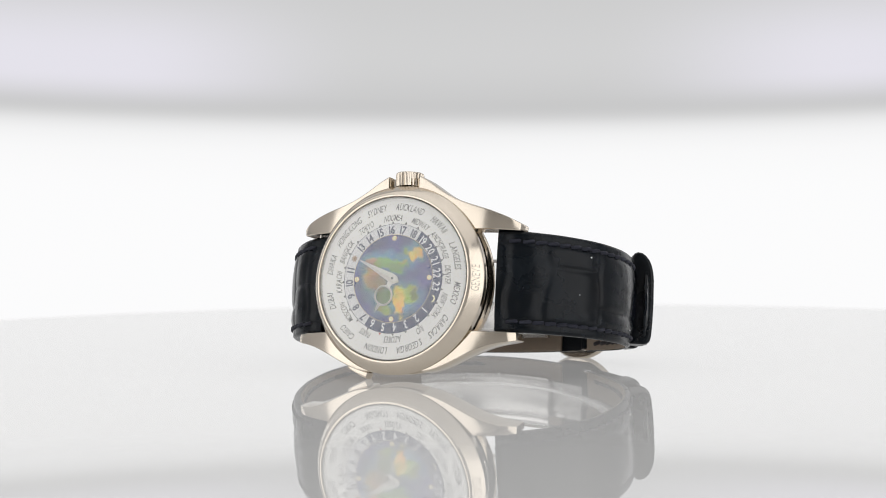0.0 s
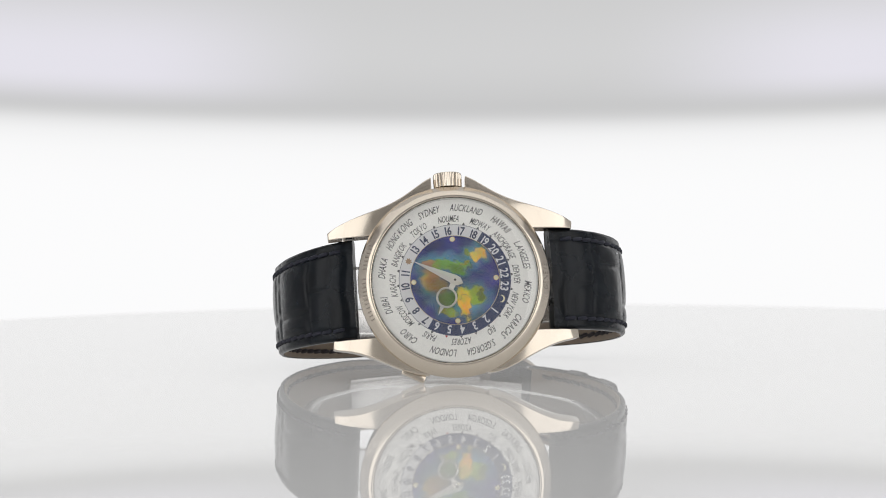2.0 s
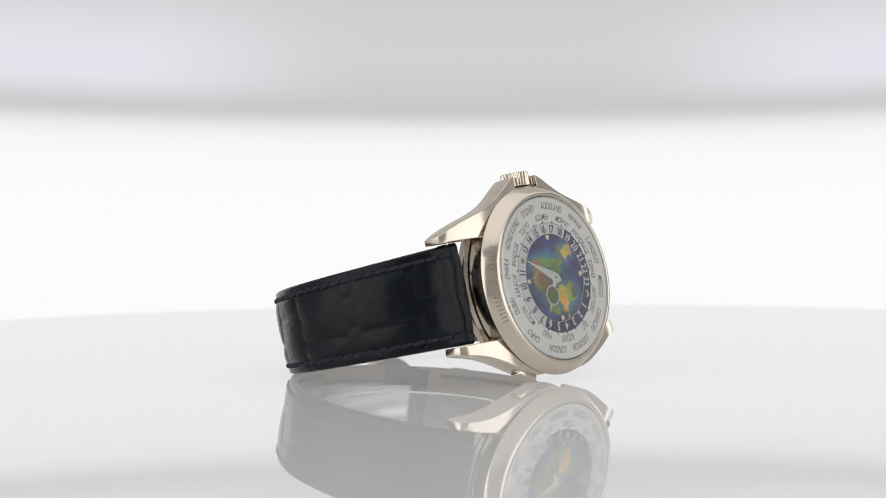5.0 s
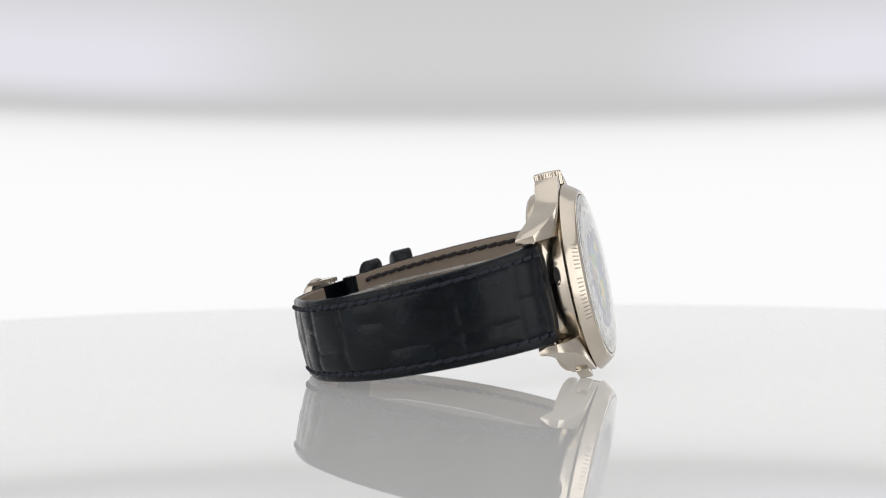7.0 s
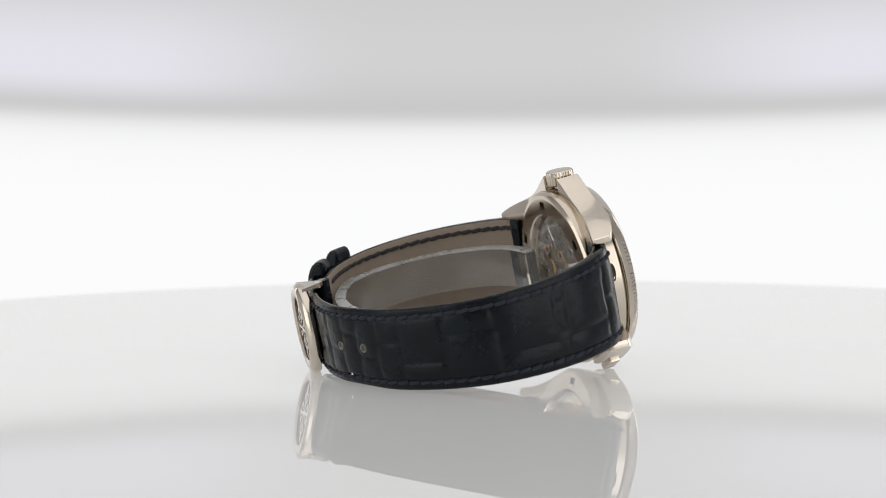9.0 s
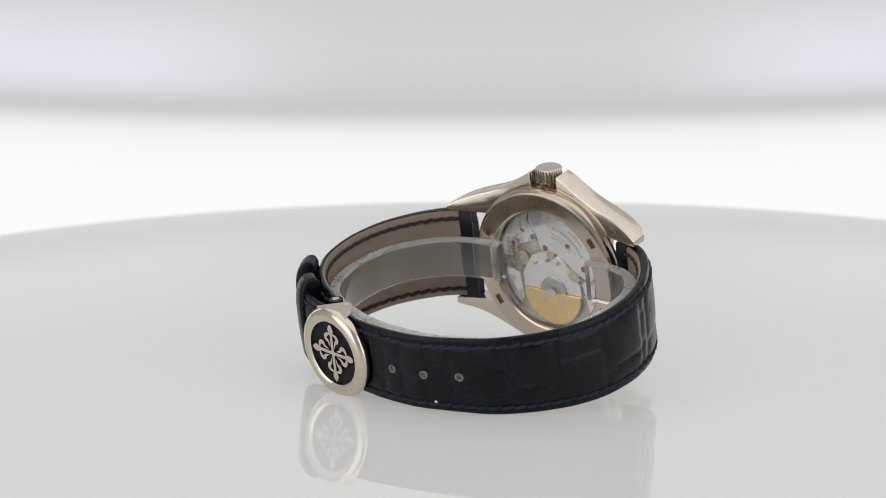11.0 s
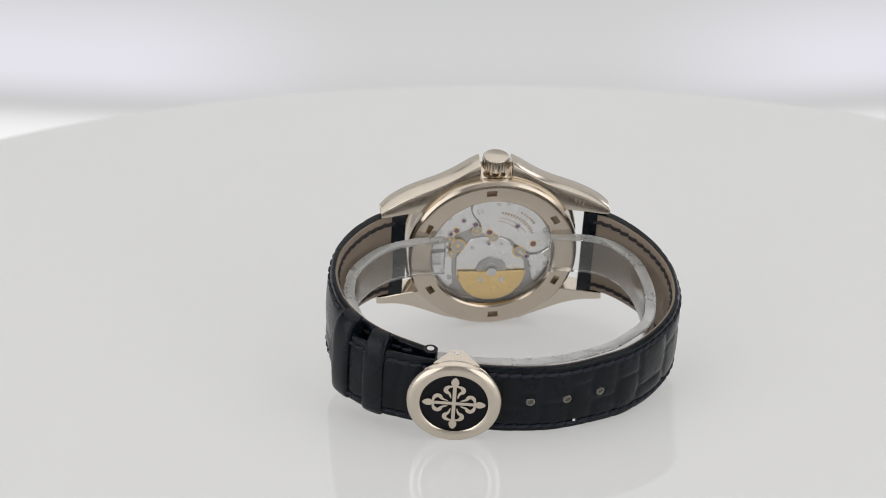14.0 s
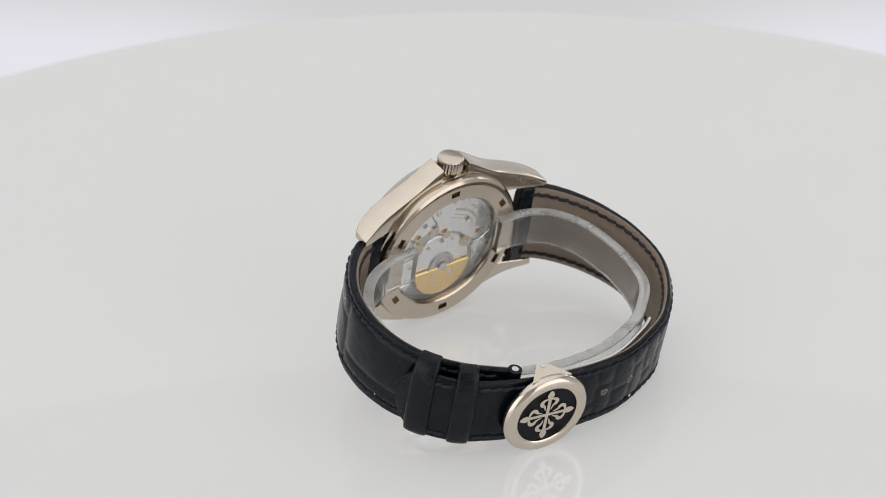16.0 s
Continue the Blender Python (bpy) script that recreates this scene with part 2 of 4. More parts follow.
def block(bm, centre, size, m=None, chamfer=0.0):
    r = bmesh.ops.create_cube(bm, size=1.0)
    vs = r["verts"]
    bmesh.ops.scale(bm, vec=size, verts=vs)
    if chamfer:
        es = list({e for v in vs for e in v.link_edges})
        out = bmesh.ops.bevel(bm, geom=es, offset=chamfer, segments=2, affect="EDGES", profile=0.5)
        vs = list({v for f in out["faces"] for v in f.verts} | {v for v in vs if v.is_valid})
    if m is not None:
        bmesh.ops.transform(bm, matrix=m, verts=vs)
    bmesh.ops.translate(bm, vec=centre, verts=vs)
    return bm


def spline(points, step):
    """Even points along a smooth curve through the given ones."""
    P = [Vector(p) for p in points]
    P = [2 * P[0] - P[1]] + P + [2 * P[-1] - P[-2]]
    fine = []
    for i in range(1, len(P) - 2):
        for k in range(40):
            t = k / 40
            a, b, c, d = P[i - 1:i + 3]
            fine.append(0.5 * (2 * b + (c - a) * t + (2 * a - 5 * b + 4 * c - d) * t * t + (3 * b - a - 3 * c + d) * t ** 3))
    fine.append(P[-2])
    out, acc = [fine[0]], 0.0
    total = sum((q - p).length for p, q in zip(fine, fine[1:]))
    n = max(2, round(total / step))
    gap, want = total / n, total / n
    for p, q in zip(fine, fine[1:]):
        seg = (q - p).length
        while seg and acc + seg >= want - 1e-9 and len(out) < n:
            out.append(p.lerp(q, (want - acc) / seg))
            want += gap
        acc += seg
    out.append(fine[-1])
    return out


def frames(path):
    """Per point of a path in the x-z plane: place, tangent, outward normal (away from the loop's middle)."""
    out = []
    for i, p in enumerate(path):
        t = (path[min(i + 1, len(path) - 1)] - path[max(i - 1, 0)]).normalized()
        n = Vector((-t.y, t.x))
        if n.dot(p - Vector((0, -33))) < 0:
            n = -n
        out.append((p, t, n))
    return out


def sweep(path, section, caps=True):
    """Sweeps section(i, u) -> list of (offset along the normal, y) along a path in the x-z plane."""
    bm = bmesh.new()
    rings = []
    fr = frames(path)
    for i, (p, t, n) in enumerate(fr):
        rings.append(ring_of(bm, [(p.x + n.x * o, y, p.y + n.y * o) for o, y in section(i, i / (len(fr) - 1))]))
    for a, b in zip(rings, rings[1:]):
        bridge(bm, a, b)
    if caps:
        bm.faces.new(rings[0][::-1])
        bm.faces.new(rings[-1])
    return done(bm)


def tube(bm, pts, radius, seg=8):
    """A round wire through 3D points."""
    pts = [Vector(p) for p in pts]
    rings = []
    for i, p in enumerate(pts):
        t = (pts[min(i + 1, len(pts) - 1)] - pts[max(i - 1, 0)]).normalized()
        s = t.orthogonal().normalized() if abs(t.z) > 0.9 else t.cross(Vector((0, 0, 1))).normalized()
        u = s.cross(t)
        rings.append(ring_of(bm, [p + radius * (math.cos(a) * s + math.sin(a) * u) for a in [2 * math.pi * k / seg for k in range(seg)]]))
    for a, b in zip(rings, rings[1:]):
        bridge(bm, a, b)
    bm.faces.new(rings[0][::-1])
    bm.faces.new(rings[-1])
    return bm


GLYPHS = {}


def glyph(ch, bold=0.0):
    """The flat outline mesh of a letter of height one, and its advance."""
    if (ch, bold) not in GLYPHS:
        cu = bpy.data.curves.new("glyph", "FONT")
        cu.body, cu.size, cu.resolution_u = ch, 1.4, 3
        cu.offset = bold
        ob = new("glyph", cu)
        bpy.context.view_layer.update()
        me = ob.evaluated_get(bpy.context.evaluated_depsgraph_get()).to_mesh()
        vs = [v.co.copy() for v in me.vertices]
        fs = [tuple(p.vertices) for p in me.polygons]
        wide = max((v.x for v in vs), default=0.3) + 0.09
        bpy.data.objects.remove(ob)
        bpy.data.curves.remove(cu)
        GLYPHS[(ch, bold)] = (vs, fs, wide)
    return GLYPHS[(ch, bold)]


def arc_text(word, radius, middle, height, z, squeeze=0.8, slant=0.0, flip=False, total=None, bold=0.0):
    """Letters set along an arc, feet towards the centre (flip: feet outward), middle in degrees."""
    bm = bmesh.new()
    adv = [0.42 if c == " " else glyph(c, bold)[2] for c in word]
    k = squeeze * height
    length = sum(adv) * k
    if total:
        k *= total / length
        length = total
    s = -length / 2
    for c, a in zip(word, adv):
        if c != " ":
            vs, fs, _ = glyph(c, bold)
            made = []
            mid = radians(middle) + (1 if flip else -1) * (s + a * k / 2) / radius
            for v in vs:
                x, y = (v.x - a / 2) * k + slant * v.y * height, v.y * height - height / 2
                if flip:
                    x, y = -x, -y
                ca, sa = math.cos(mid - math.pi / 2), math.sin(mid - math.pi / 2)
                rr = radius + y
                made.append(bm.verts.new((ca * x - sa * rr, sa * x + ca * rr, z)))
            for f in fs:
                bm.faces.new([made[q] for q in f])
        s += a * k
    return bm


def disc(bm, r, z, centre=(0, 0), seg=32, z0=None):
    """A flat disc, or a short cylinder from z0 to z."""
    pts = [(centre[0] + r * math.cos(2 * math.pi * k / seg), centre[1] + r * math.sin(2 * math.pi * k / seg)) for k in range(seg)]
    if z0 is None:
        bm.faces.new(ring_of(bm, [(x, y, z) for x, y in pts]))
    else:
        slab(bm, pts, z0, z)
    return bm


# ---- the studio ----


def build_studio():
    """A closed light tent round the table."""
    def wall(name, a, b, mat):
        bm = bmesh.new()
        block(bm, [(p + q) / 2 for p, q in zip(a, b)], [abs(q - p) for p, q in zip(a, b)])
        ob = part(name, bm, mat, None, scale=1.0)
        tagged(ob, kind="structure")
        return ob
    wall("floor", (-1.8, -1.9, -0.47), (1.8, 2.0, -0.45), FABRIC)
    wall("ceiling", (-1.8, -1.9, 1.4), (1.8, 2.0, 1.42), FABRIC)
    wall("wall_west", (-1.82, -1.9, -0.45), (-1.8, 2.0, 1.4), FABRIC)
    wall("wall_east", (1.8, -1.9, -0.45), (1.82, 2.0, 1.4), FABRIC)
    wall("wall_north", (-1.8, 2.0, -0.45), (1.8, 2.02, 1.4), FABRIC)
    wall("wall_south", (-1.8, -1.92, -0.45), (1.8, -1.9, 1.4), FRONT_CLOTH)


build_studio()


def build_table():
    """The round glossy table; its middle lies a little before the turning axis."""
    R = 219.4
    prof = [(0.001, 0), (60, 0), (120, 0), (R - 2.0, 0), (R - 1.2, 0), (R - 0.35, -0.35), (R, -1.2), (R, -8.8), (R - 0.35, -9.6), (R - 1.2, -10), (R - 2.0, -10), (62, -10),
            (60, -12), (60, -440), (75, -450), (0.001, -450)]
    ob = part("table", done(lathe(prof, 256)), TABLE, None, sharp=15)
    ob.location = (0.0026, -0.0349, 0)
    return tagged(ob, "round white glossy acrylic table with a glow put into its surface", "table", kind="structure")


table = build_table()


def build_backdrop():
    """A gently curved panel with painted glow, carried by the same swing arm as the camera."""
    bm = bmesh.new()
    rows = []
    for j in range(2):
        y = (-0.19, 0.40)[j]
        rows.append(ring_of(bm, [(0.21 * (k / 16 - 1), y, -0.80 + 0.03 * (k / 16 - 1) ** 2) for k in range(33)]))
    bridge(bm, rows[0], rows[1], closed=False)
    back = [ring_of(bm, [(v.co.x, v.co.y, v.co.z - 0.004) for v in r]) for r in rows]
    bridge(bm, back[1], back[0], closed=False)
    for a, b in ((0, 0), (1, 1)):
        bridge(bm, rows[a], back[b], closed=False)
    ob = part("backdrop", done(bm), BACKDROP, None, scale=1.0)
    return tagged(ob, "curved white diffuser backdrop with its light painted as glow", "backdrop", kind="structure")


backdrop = build_backdrop()

# ---- the watch ----
WATCH = Matrix((
    (0.031215, -0.203009, 0.978679, 0.024688),
    (0.998740, -0.032150, -0.038524, -0.007115),
    (0.039285, 0.978649, 0.201750, 0.020732),
    (0, 0, 0, 1)))
watch = new("wristwatch")
tagged(watch, "white gold world-map wristwatch with navy alligator strap, standing on edge", "wristwatch")


def build_case():
    body = bmesh.new()
    lathe([(16.9, -1.5), (18.5, -1.68), (18.85, -2.1), (18.7, -4.0), (18.4, -6.0), (17.9, -6.6), (16.5, -6.7)], 160, bm=body)
    done(body)
    case = part("case_middle", body, WHITE_GOLD, watch)
    bez = [(16.75, 0.2), (16.8, 1.1), (16.9, 1.3), (17.05, 1.4), (17.3, 1.4), (17.6, 1.27), (17.95, 0.98), (18.5, 0.22), (18.85, -0.3), (19.15, -0.78), (19.48, -1.32), (19.54, -1.5), (19.42, -1.6), (18.4, -1.62), (16.9, -1.6)]
    bezel = part("bezel", done(lathe(bez, 192)), WHITE_GOLD, watch, "polished white gold bezel with engraved lettering")
    part("rehaut", done(lathe([(16.72, 1.1), (16.66, 0.9), (16.45, 0.15), (16.35, -0.1)], 160)), STEEL_BRIGHT, watch)
    return case, bezel


def shoulder(sx, stations):
    """One horn of the case: outer plan, inner plan, top and bottom heights."""
    cols = list(zip(*[(ox, oy, ix, iy, zt, zb) for (ox, oy), (ix, iy), zt, zb in stations]))
    n = len(stations)
    fine = []
    for k in range((n - 1) * 6 + 1):
        i, t = min(k // 6, n - 2), 0
        t = (k - 6 * i) / 6
        row = []
        for c in cols:
            a, b, cc, d = c[max(i - 1, 0)], c[i], c[i + 1], c[min(i + 2, n - 1)]
            row.append(0.5 * (2 * b + (cc - a) * t + (2 * a - 5 * b + 4 * cc - d) * t * t + (3 * b - a - 3 * cc + d) * t ** 3))
        fine.append(row)
    bm = bmesh.new()
    rings = []
    for ox, oy, ix, iy, zt, zb in fine:
        o, q = Vector((ox, oy)), Vector((ix, iy))
        d = (q - o).normalized()
        e, f = o + d * 0.08, o + d * 0.28
        g = q - d * 0.15
        a, b = d * -0.08, d * 0.08
        pts = [(q, zt - 0.15), (g, zt), (f + a, zt), (e + a, zt - 0.07), (o + a, zt - 0.26), (o + b, zb + 0.3), (e + b, zb + 0.08), (f + b, zb), (g, zb), (q, zb + 0.15)]
        rings.append(ring_of(bm, [(sx * p.x, p.y, z) for p, z in pts]))
    for a, b in zip(rings, rings[1:]):
        bridge(bm, a, b)
    bm.faces.new(rings[0][::-1])
    bm.faces.new(rings[-1])
    done(bm)
    ends = [e for e in bm.edges if e.is_valid and all(v in rings[-1] for v in e.verts) or all(v in rings[0] for v in e.verts)]
    bmesh.ops.bevel(bm, geom=ends, offset=0.14, segments=2, affect="EDGES", profile=0.5)
    return bm


def horn(outer, inner, degree):
    """Stations of a horn from a few plan points, evened out."""
    fit_o = np.polyfit([x for x, y in outer], [y for x, y in outer], degree)
    rows = []
    for k in range(15):
        x = outer[0][0] + (outer[-1][0] - outer[0][0]) * k / 14
        ix = x * 0.985 - 0.35 * math.sin(math.pi * k / 14) * 3
        if abs(k - 14) < 1:
            ix = x - 0.15
        iy = np.interp(ix, [p for p, q in inner], [q for p, q in inner])
        e = min(max((x - 9.0) / 16.1, 0), 1)
        zt, zb, oy = -1.72 - 3.6 * e ** 2.6, -6.7 - 3.3 * e ** 2, float(np.polyval(fit_o, x))
        tip = (0, 0.1, 0.55)[max(k - 12, 0)]
        rows.append(((x, oy - math.copysign(tip * 0.5, oy)), (ix, float(iy)), zt - tip * 1.1, zb + tip * 0.4))
    return rows


CROWN_SIDE = horn([(3.5, 21.6), (4.6, 21.15), (6.5, 19.85), (8.7, 18.4), (12.0, 16.7), (15.3, 15.5), (18.6, 14.45), (22.2, 13.2), (25.1, 12.0)],
                  [(3.0, 16.6), (8.0, 14.8), (11.0, 12.6), (14.0, 10.4), (26.0, 10.4)], 5)
FAR_SIDE = horn([(6.0, -18.7), (9.0, -18.1), (11.7, -17.2), (13.5, -16.3), (15.6, -15.2), (17.5, -14.3), (20.0, -13.3), (22.5, -12.7), (25.1, -12.3)],
                [(5.0, -16.2), (8.0, -14.8), (11.0, -12.6), (14.0, -10.4), (26.0, -10.4)], 4)


def build_lugs():
    for sx in (-1, 1):
        part("lug", shoulder(sx, CROWN_SIDE), WHITE_GOLD, watch, "polished lug running up into a crown guard", sharp=28)
        part("lug", shoulder(sx, FAR_SIDE), WHITE_GOLD, watch, "polished curved lug", sharp=28)
        bm = bmesh.new()
        tube(bm, [(sx * 21.8, -10.6, -6.9), (sx * 21.8, 10.6, -6.9)], 0.38, 12)
        part("spring_bar", bm, STEEL_BRIGHT, watch)


def build_crown():
    bm = bmesh.new()
    seg = 28 * 6
    turn = Matrix.Translation((0, 0, -4.3)) @ Matrix.Rotation(-math.pi / 2, 4, "X")
    rings = []
    for r, z, depth in [(1.6, 18.0, 0), (1.6, 19.5, 0), (2.55, 19.6, 0.1), (2.88, 19.8, 0.2), (2.95, 22.15, 0.2), (2.85, 22.5, 0.1), (2.6, 22.68, 0), (1.2, 22.78, 0), (0.001, 22.8, 0)]:
        pts = []
        for k in range(seg):
            a = 2 * math.pi * k / seg
            rr = r - depth * (0.5 + 0.5 * math.cos(28 * a)) ** 0.6
            pts.append(turn @ Vector((rr * math.cos(a), rr * math.sin(a), z)))
        rings.append(ring_of(bm, pts))
    for a, b in zip(rings, rings[1:]):
        bridge(bm, a, b)
    part("crown", done(bm), WHITE_GOLD, watch, "fluted white gold winding crown", sharp=30)


def build_pusher():
    bm = bmesh.new()
    a = radians(-116.6)
    turn = Matrix.Rotation(a, 4, "Z")
    block(bm, (20.5 * math.cos(a), 20.5 * math.sin(a), -4.1), (1.5, 5.0, 2.7), turn, 0.3)
    block(bm, (19.2 * math.cos(a), 19.2 * math.sin(a), -4.1), (2.0, 3.6, 1.8), turn, 0.1)
    part("pusher", done(bm), WHITE_GOLD, watch, "small rectangular push-piece")


case, bezel = build_case()
build_lugs()
build_crown()
build_pusher()

# ---- the strap ----
LONG = spline([(-19.9, -7.0), (-24.2, -8.0), (-28.9, -12.0), (-33.2, -18.9), (-35.6, -28), (-34.7, -38.4), (-30.0, -47.2), (-22.3, -54.7),
               (-14.6, -58.4), (-7.5, -60.6), (0, -61.1), (8, -60.3), (16, -58.5), (24, -55.9), (30.8, -52.2), (35.9, -46.2), (38.7, -39.4)], 0.5)[:-4]
SHORT = spline([(19.9, -6.8), (25.0, -8.2), (30.4, -12.8), (35.0, -20), (36.9, -28.5), (36.0, -37), (32.8, -43.8), (27.5, -49.4), (19.3, -54.7)], 0.5)


def edges(s, length, long_strap):
    """The lower and upper edge of the strap at s."""
    e, f = min(s / 52.0, 1.0), min(s / 72.0, 1.0)
    lo = -10.2 + 2.2 * f * f
    hi = 10.2 - 2.2 * (2 * e - e * e) if long_strap else 10.45 - 2.35 * f ** 1.3
    if long_strap and length - s < 6:
        k = math.sqrt(max(1 - ((6 - length + s) / 6.4) ** 2, 0.02))
        lo, hi = lo * k, hi * k
    return lo, hi


def half_width(s, length, long_strap):
    lo, hi = edges(s, length, long_strap)
    return (hi - lo) / 2


def middle_line(s, length, long_strap):
    lo, hi = edges(s, length, long_strap)
    return (hi + lo) / 2


def thick(s, length, long_strap):
    t = 2.0 + 1.5 * max(0.0, 1 - s / 32.0) ** 1.3
    return t - 0.7 * max(0.0, 1 - (length - s) / 5.0) if long_strap else t


# rows of scales: start of each row along the strap, then where it is split across (-1 to 1)
LONG_ROWS = [(-3.0, ()), (1.6, ()), (4.2, (0.06,)), (10.2, (-0.34,)), (22.0, (-0.22, 0.45)), (25.0, (-0.36,)), (37.2, (0.30,)), (48.0, (-0.30,)), (57.5, (0.18,)),
             (63.8, (-0.22,)), (69.5, (0.34,)), (74.6, (-0.10,)), (80.2, (0.25,)), (85.0, (-0.30,)), (89.6, (0.1,)), (94.4, ()), (99.2, (0.2,)), (104.0, ()), (109.0, ()), (116.0, ())]
SHORT_ROWS = [(-3.0, ()), (1.8, ()), (4.4, (-0.12,)), (9.6, (0.34,)), (22.0, (-0.40,)), (44.5, (0.24,)), (51.5, ()), (58.0, ()), (66.0, ()), (74.0, ())]


def relief(s, v, w, rows, seed):
    """Height of the scaled skin at s along and v (-1 to 1) across: pillowed scales with sunk, wandering seams."""
    wob = 0.9 * noise.noise((s * 0.07, v * 1.1, 3.1 + seed)) + 0.28 * noise.noise((s * 0.3, v * 3.4, 7.7 + seed))
    p = s + wob * 1.5
    fade = min(max((0.77 - abs(v)) / 0.06, 0.0), 1.0)
    for (a, cuts), (b, _) in zip(rows, rows[1:]):
        if a <= p < b:
            along = min(p - a, b - p)
            side = (0.84 - abs(v)) * w
            for c in cuts:
                side = min(side, abs(v - c - wob * 0.05) * w)
            k = 0.55
            d = max(-k * math.log(math.exp(-along / k) + math.exp(-max(side, 0.0) / k)), 0.0)
            size = min(1.0, (b - a) / 9.0)
            skin = 0.36 * size * (1 - math.exp(-d / 1.9)) - 0.13 * math.exp(-(d / 0.5) ** 2)
            skin += 0.035 * noise.noise((s * 0.9, v * 7, 1.3)) + 0.018 * noise.noise((s * 2.6, v * 20, 5.3))
            flange = -0.10 * math.exp(-(along / 0.45) ** 2)
            return skin * fade + flange * (1 - fade)
    return 0.0


HOLES = ((-0.9, -62.2), (-8.3, -61.5), (-15.6, -59.1))


def build_strap(name, path, long_strap, seed, label):
    length = (len(path) - 1) * 0.5
    rows = LONG_ROWS if long_strap else SHORT_ROWS
    rng = random.Random(seed + 5)
    ph = rng.uniform(0, 6)
    across = [-1 + 2 * k / 58 for k in range(59)]
    spots = [min(range(len(path)), key=lambda i: (path[i] - Vector(h)).length) * 0.5 for h in HOLES] if long_strap else []

    def upper(i, u):
        s = i * 0.5
        w, t = half_width(s, length, long_strap), thick(s, length, long_strap)
        pts = []
        for v in across:
            dome = t / 2 - 0.45 * abs(v) ** 3 - (0.35 if abs(v) > 0.98 else 0.0)
            groove = 0.16 * math.exp(-((abs(v) - 0.80) / 0.035) ** 2)
            swell = 0.04 * math.sin(s * 0.75 + ph) * math.cos(v * 2.2)
            skin = relief(s, v, w, rows, seed) + swell - 0.12
            for h in spots:
                d = math.hypot(s - h, v * w + middle_line(s, length, long_strap))
                skin = skin * min(d / 1.8, 1.0) if d < 1.8 else skin
                skin -= 0.75 if d < 0.8 else 0.0
            pts.append((dome + skin - groove, v * w))
        pts += [(0.0, w * 1.004), (-t / 2 + 0.55, w * 0.998), (-t / 2 + 0.55, -w * 0.998), (0.0, -w * 1.004)]
        c = middle_line(s, length, long_strap)
        return [(o, y + c) for o, y in pts]

    strap = part(name, sweep(path, upper), STRAP, watch, label, sharp=60)

    def lower(i, u):
        s = i * 0.5
        w, t = half_width(s, length, long_strap) * 0.985, thick(s, length, long_strap)
        c = middle_line(s, length, long_strap)
        return [(o, y + c) for o, y in [(-t / 2 + 0.54, -w), (-t / 2 + 0.54, w), (-t / 2 + 0.2, w), (-t / 2, w * 0.97), (-t / 2, -w * 0.97), (-t / 2 + 0.2, -w)]]

    part("lining", sweep(path[:190] if long_strap else path, lower), LINING, strap, "tan leather lining")

    def fold(i, u):
        w, t = half_width(i * 0.5, length, long_strap) + 0.06, thick(i * 0.5, length, long_strap) / 2 + 0.1
        return [(t - 1.3, -w), (t - 0.7, -w * 0.9), (t - 0.6, 0), (t - 0.7, w * 0.9), (t - 1.3, w), (-t + 0.3, w), (-t, w * 0.96), (-t, -w * 0.96), (-t + 0.3, -w)]

    part("turned_end", sweep(path[0:7], fold), STRAP, strap, "turned-over navy leather end at the lugs")
    # stitches, one mesh shared
    bm = bmesh.new()
    pts = [(-0.95, 0, -0.14), (-0.75, 0, 0.06), (-0.3, 0, 0.16), (0.3, 0, 0.16), (0.75, 0, 0.06), (0.95, 0, -0.14)]
    tube(bm, [(x * 1.08, y + 0.14 * x, z) for x, y, z in pts], 0.40, 6)
    first = None
    fr = frames(path)
    last = len(path) - 8 if not long_strap else len(path) - 16
    for side in (-1, 1):
        for k in range(7, last, 5):
            p, t, n = fr[k]
            s = k * 0.5
            w, th = half_width(s, length, long_strap), thick(s, length, long_strap)
            for out in (1, -1):
                if out < 0 and long_strap and s > 74:
                    continue
                y = middle_line(s, length, long_strap) + side * (w * (0.80 if out > 0 else 0.82))
                if first is None:
                    ob = part("stitch", bm, THREAD, strap)
                    first = ob.data
                else:
                    ob = new("stitch", first)
                    ob.parent = strap
                if out < 0:
                    ob.material_slots[0].link = "OBJECT"
                    ob.material_slots[0].material = LINING_THREAD
                off = (th / 2 - 0.46) if out > 0 else -(th / 2 - 0.02)
                q = p + n * off
                jit = rng.uniform(-0.05, 0.05)
                X = Vector((t.x, jit, t.y)).normalized()
                Z = Vector((n.x, 0, n.y)) * out
                Y = Z.cross(X) * (1.0 if out > 0 else 1.15)
                ob.matrix_local = Matrix(((X.x, Y.x, Z.x, q.x * MM), (X.y, Y.y, Z.y, y * MM), (X.z, Y.z, Z.z, q.y * MM), (0, 0, 0, 1)))
    return strap


strap_long = build_strap("strap", LONG, True, 11, "navy alligator strap with three punched holes")
strap_short = build_strap("strap", SHORT, False, 23, "navy alligator strap, short side under the keepers")


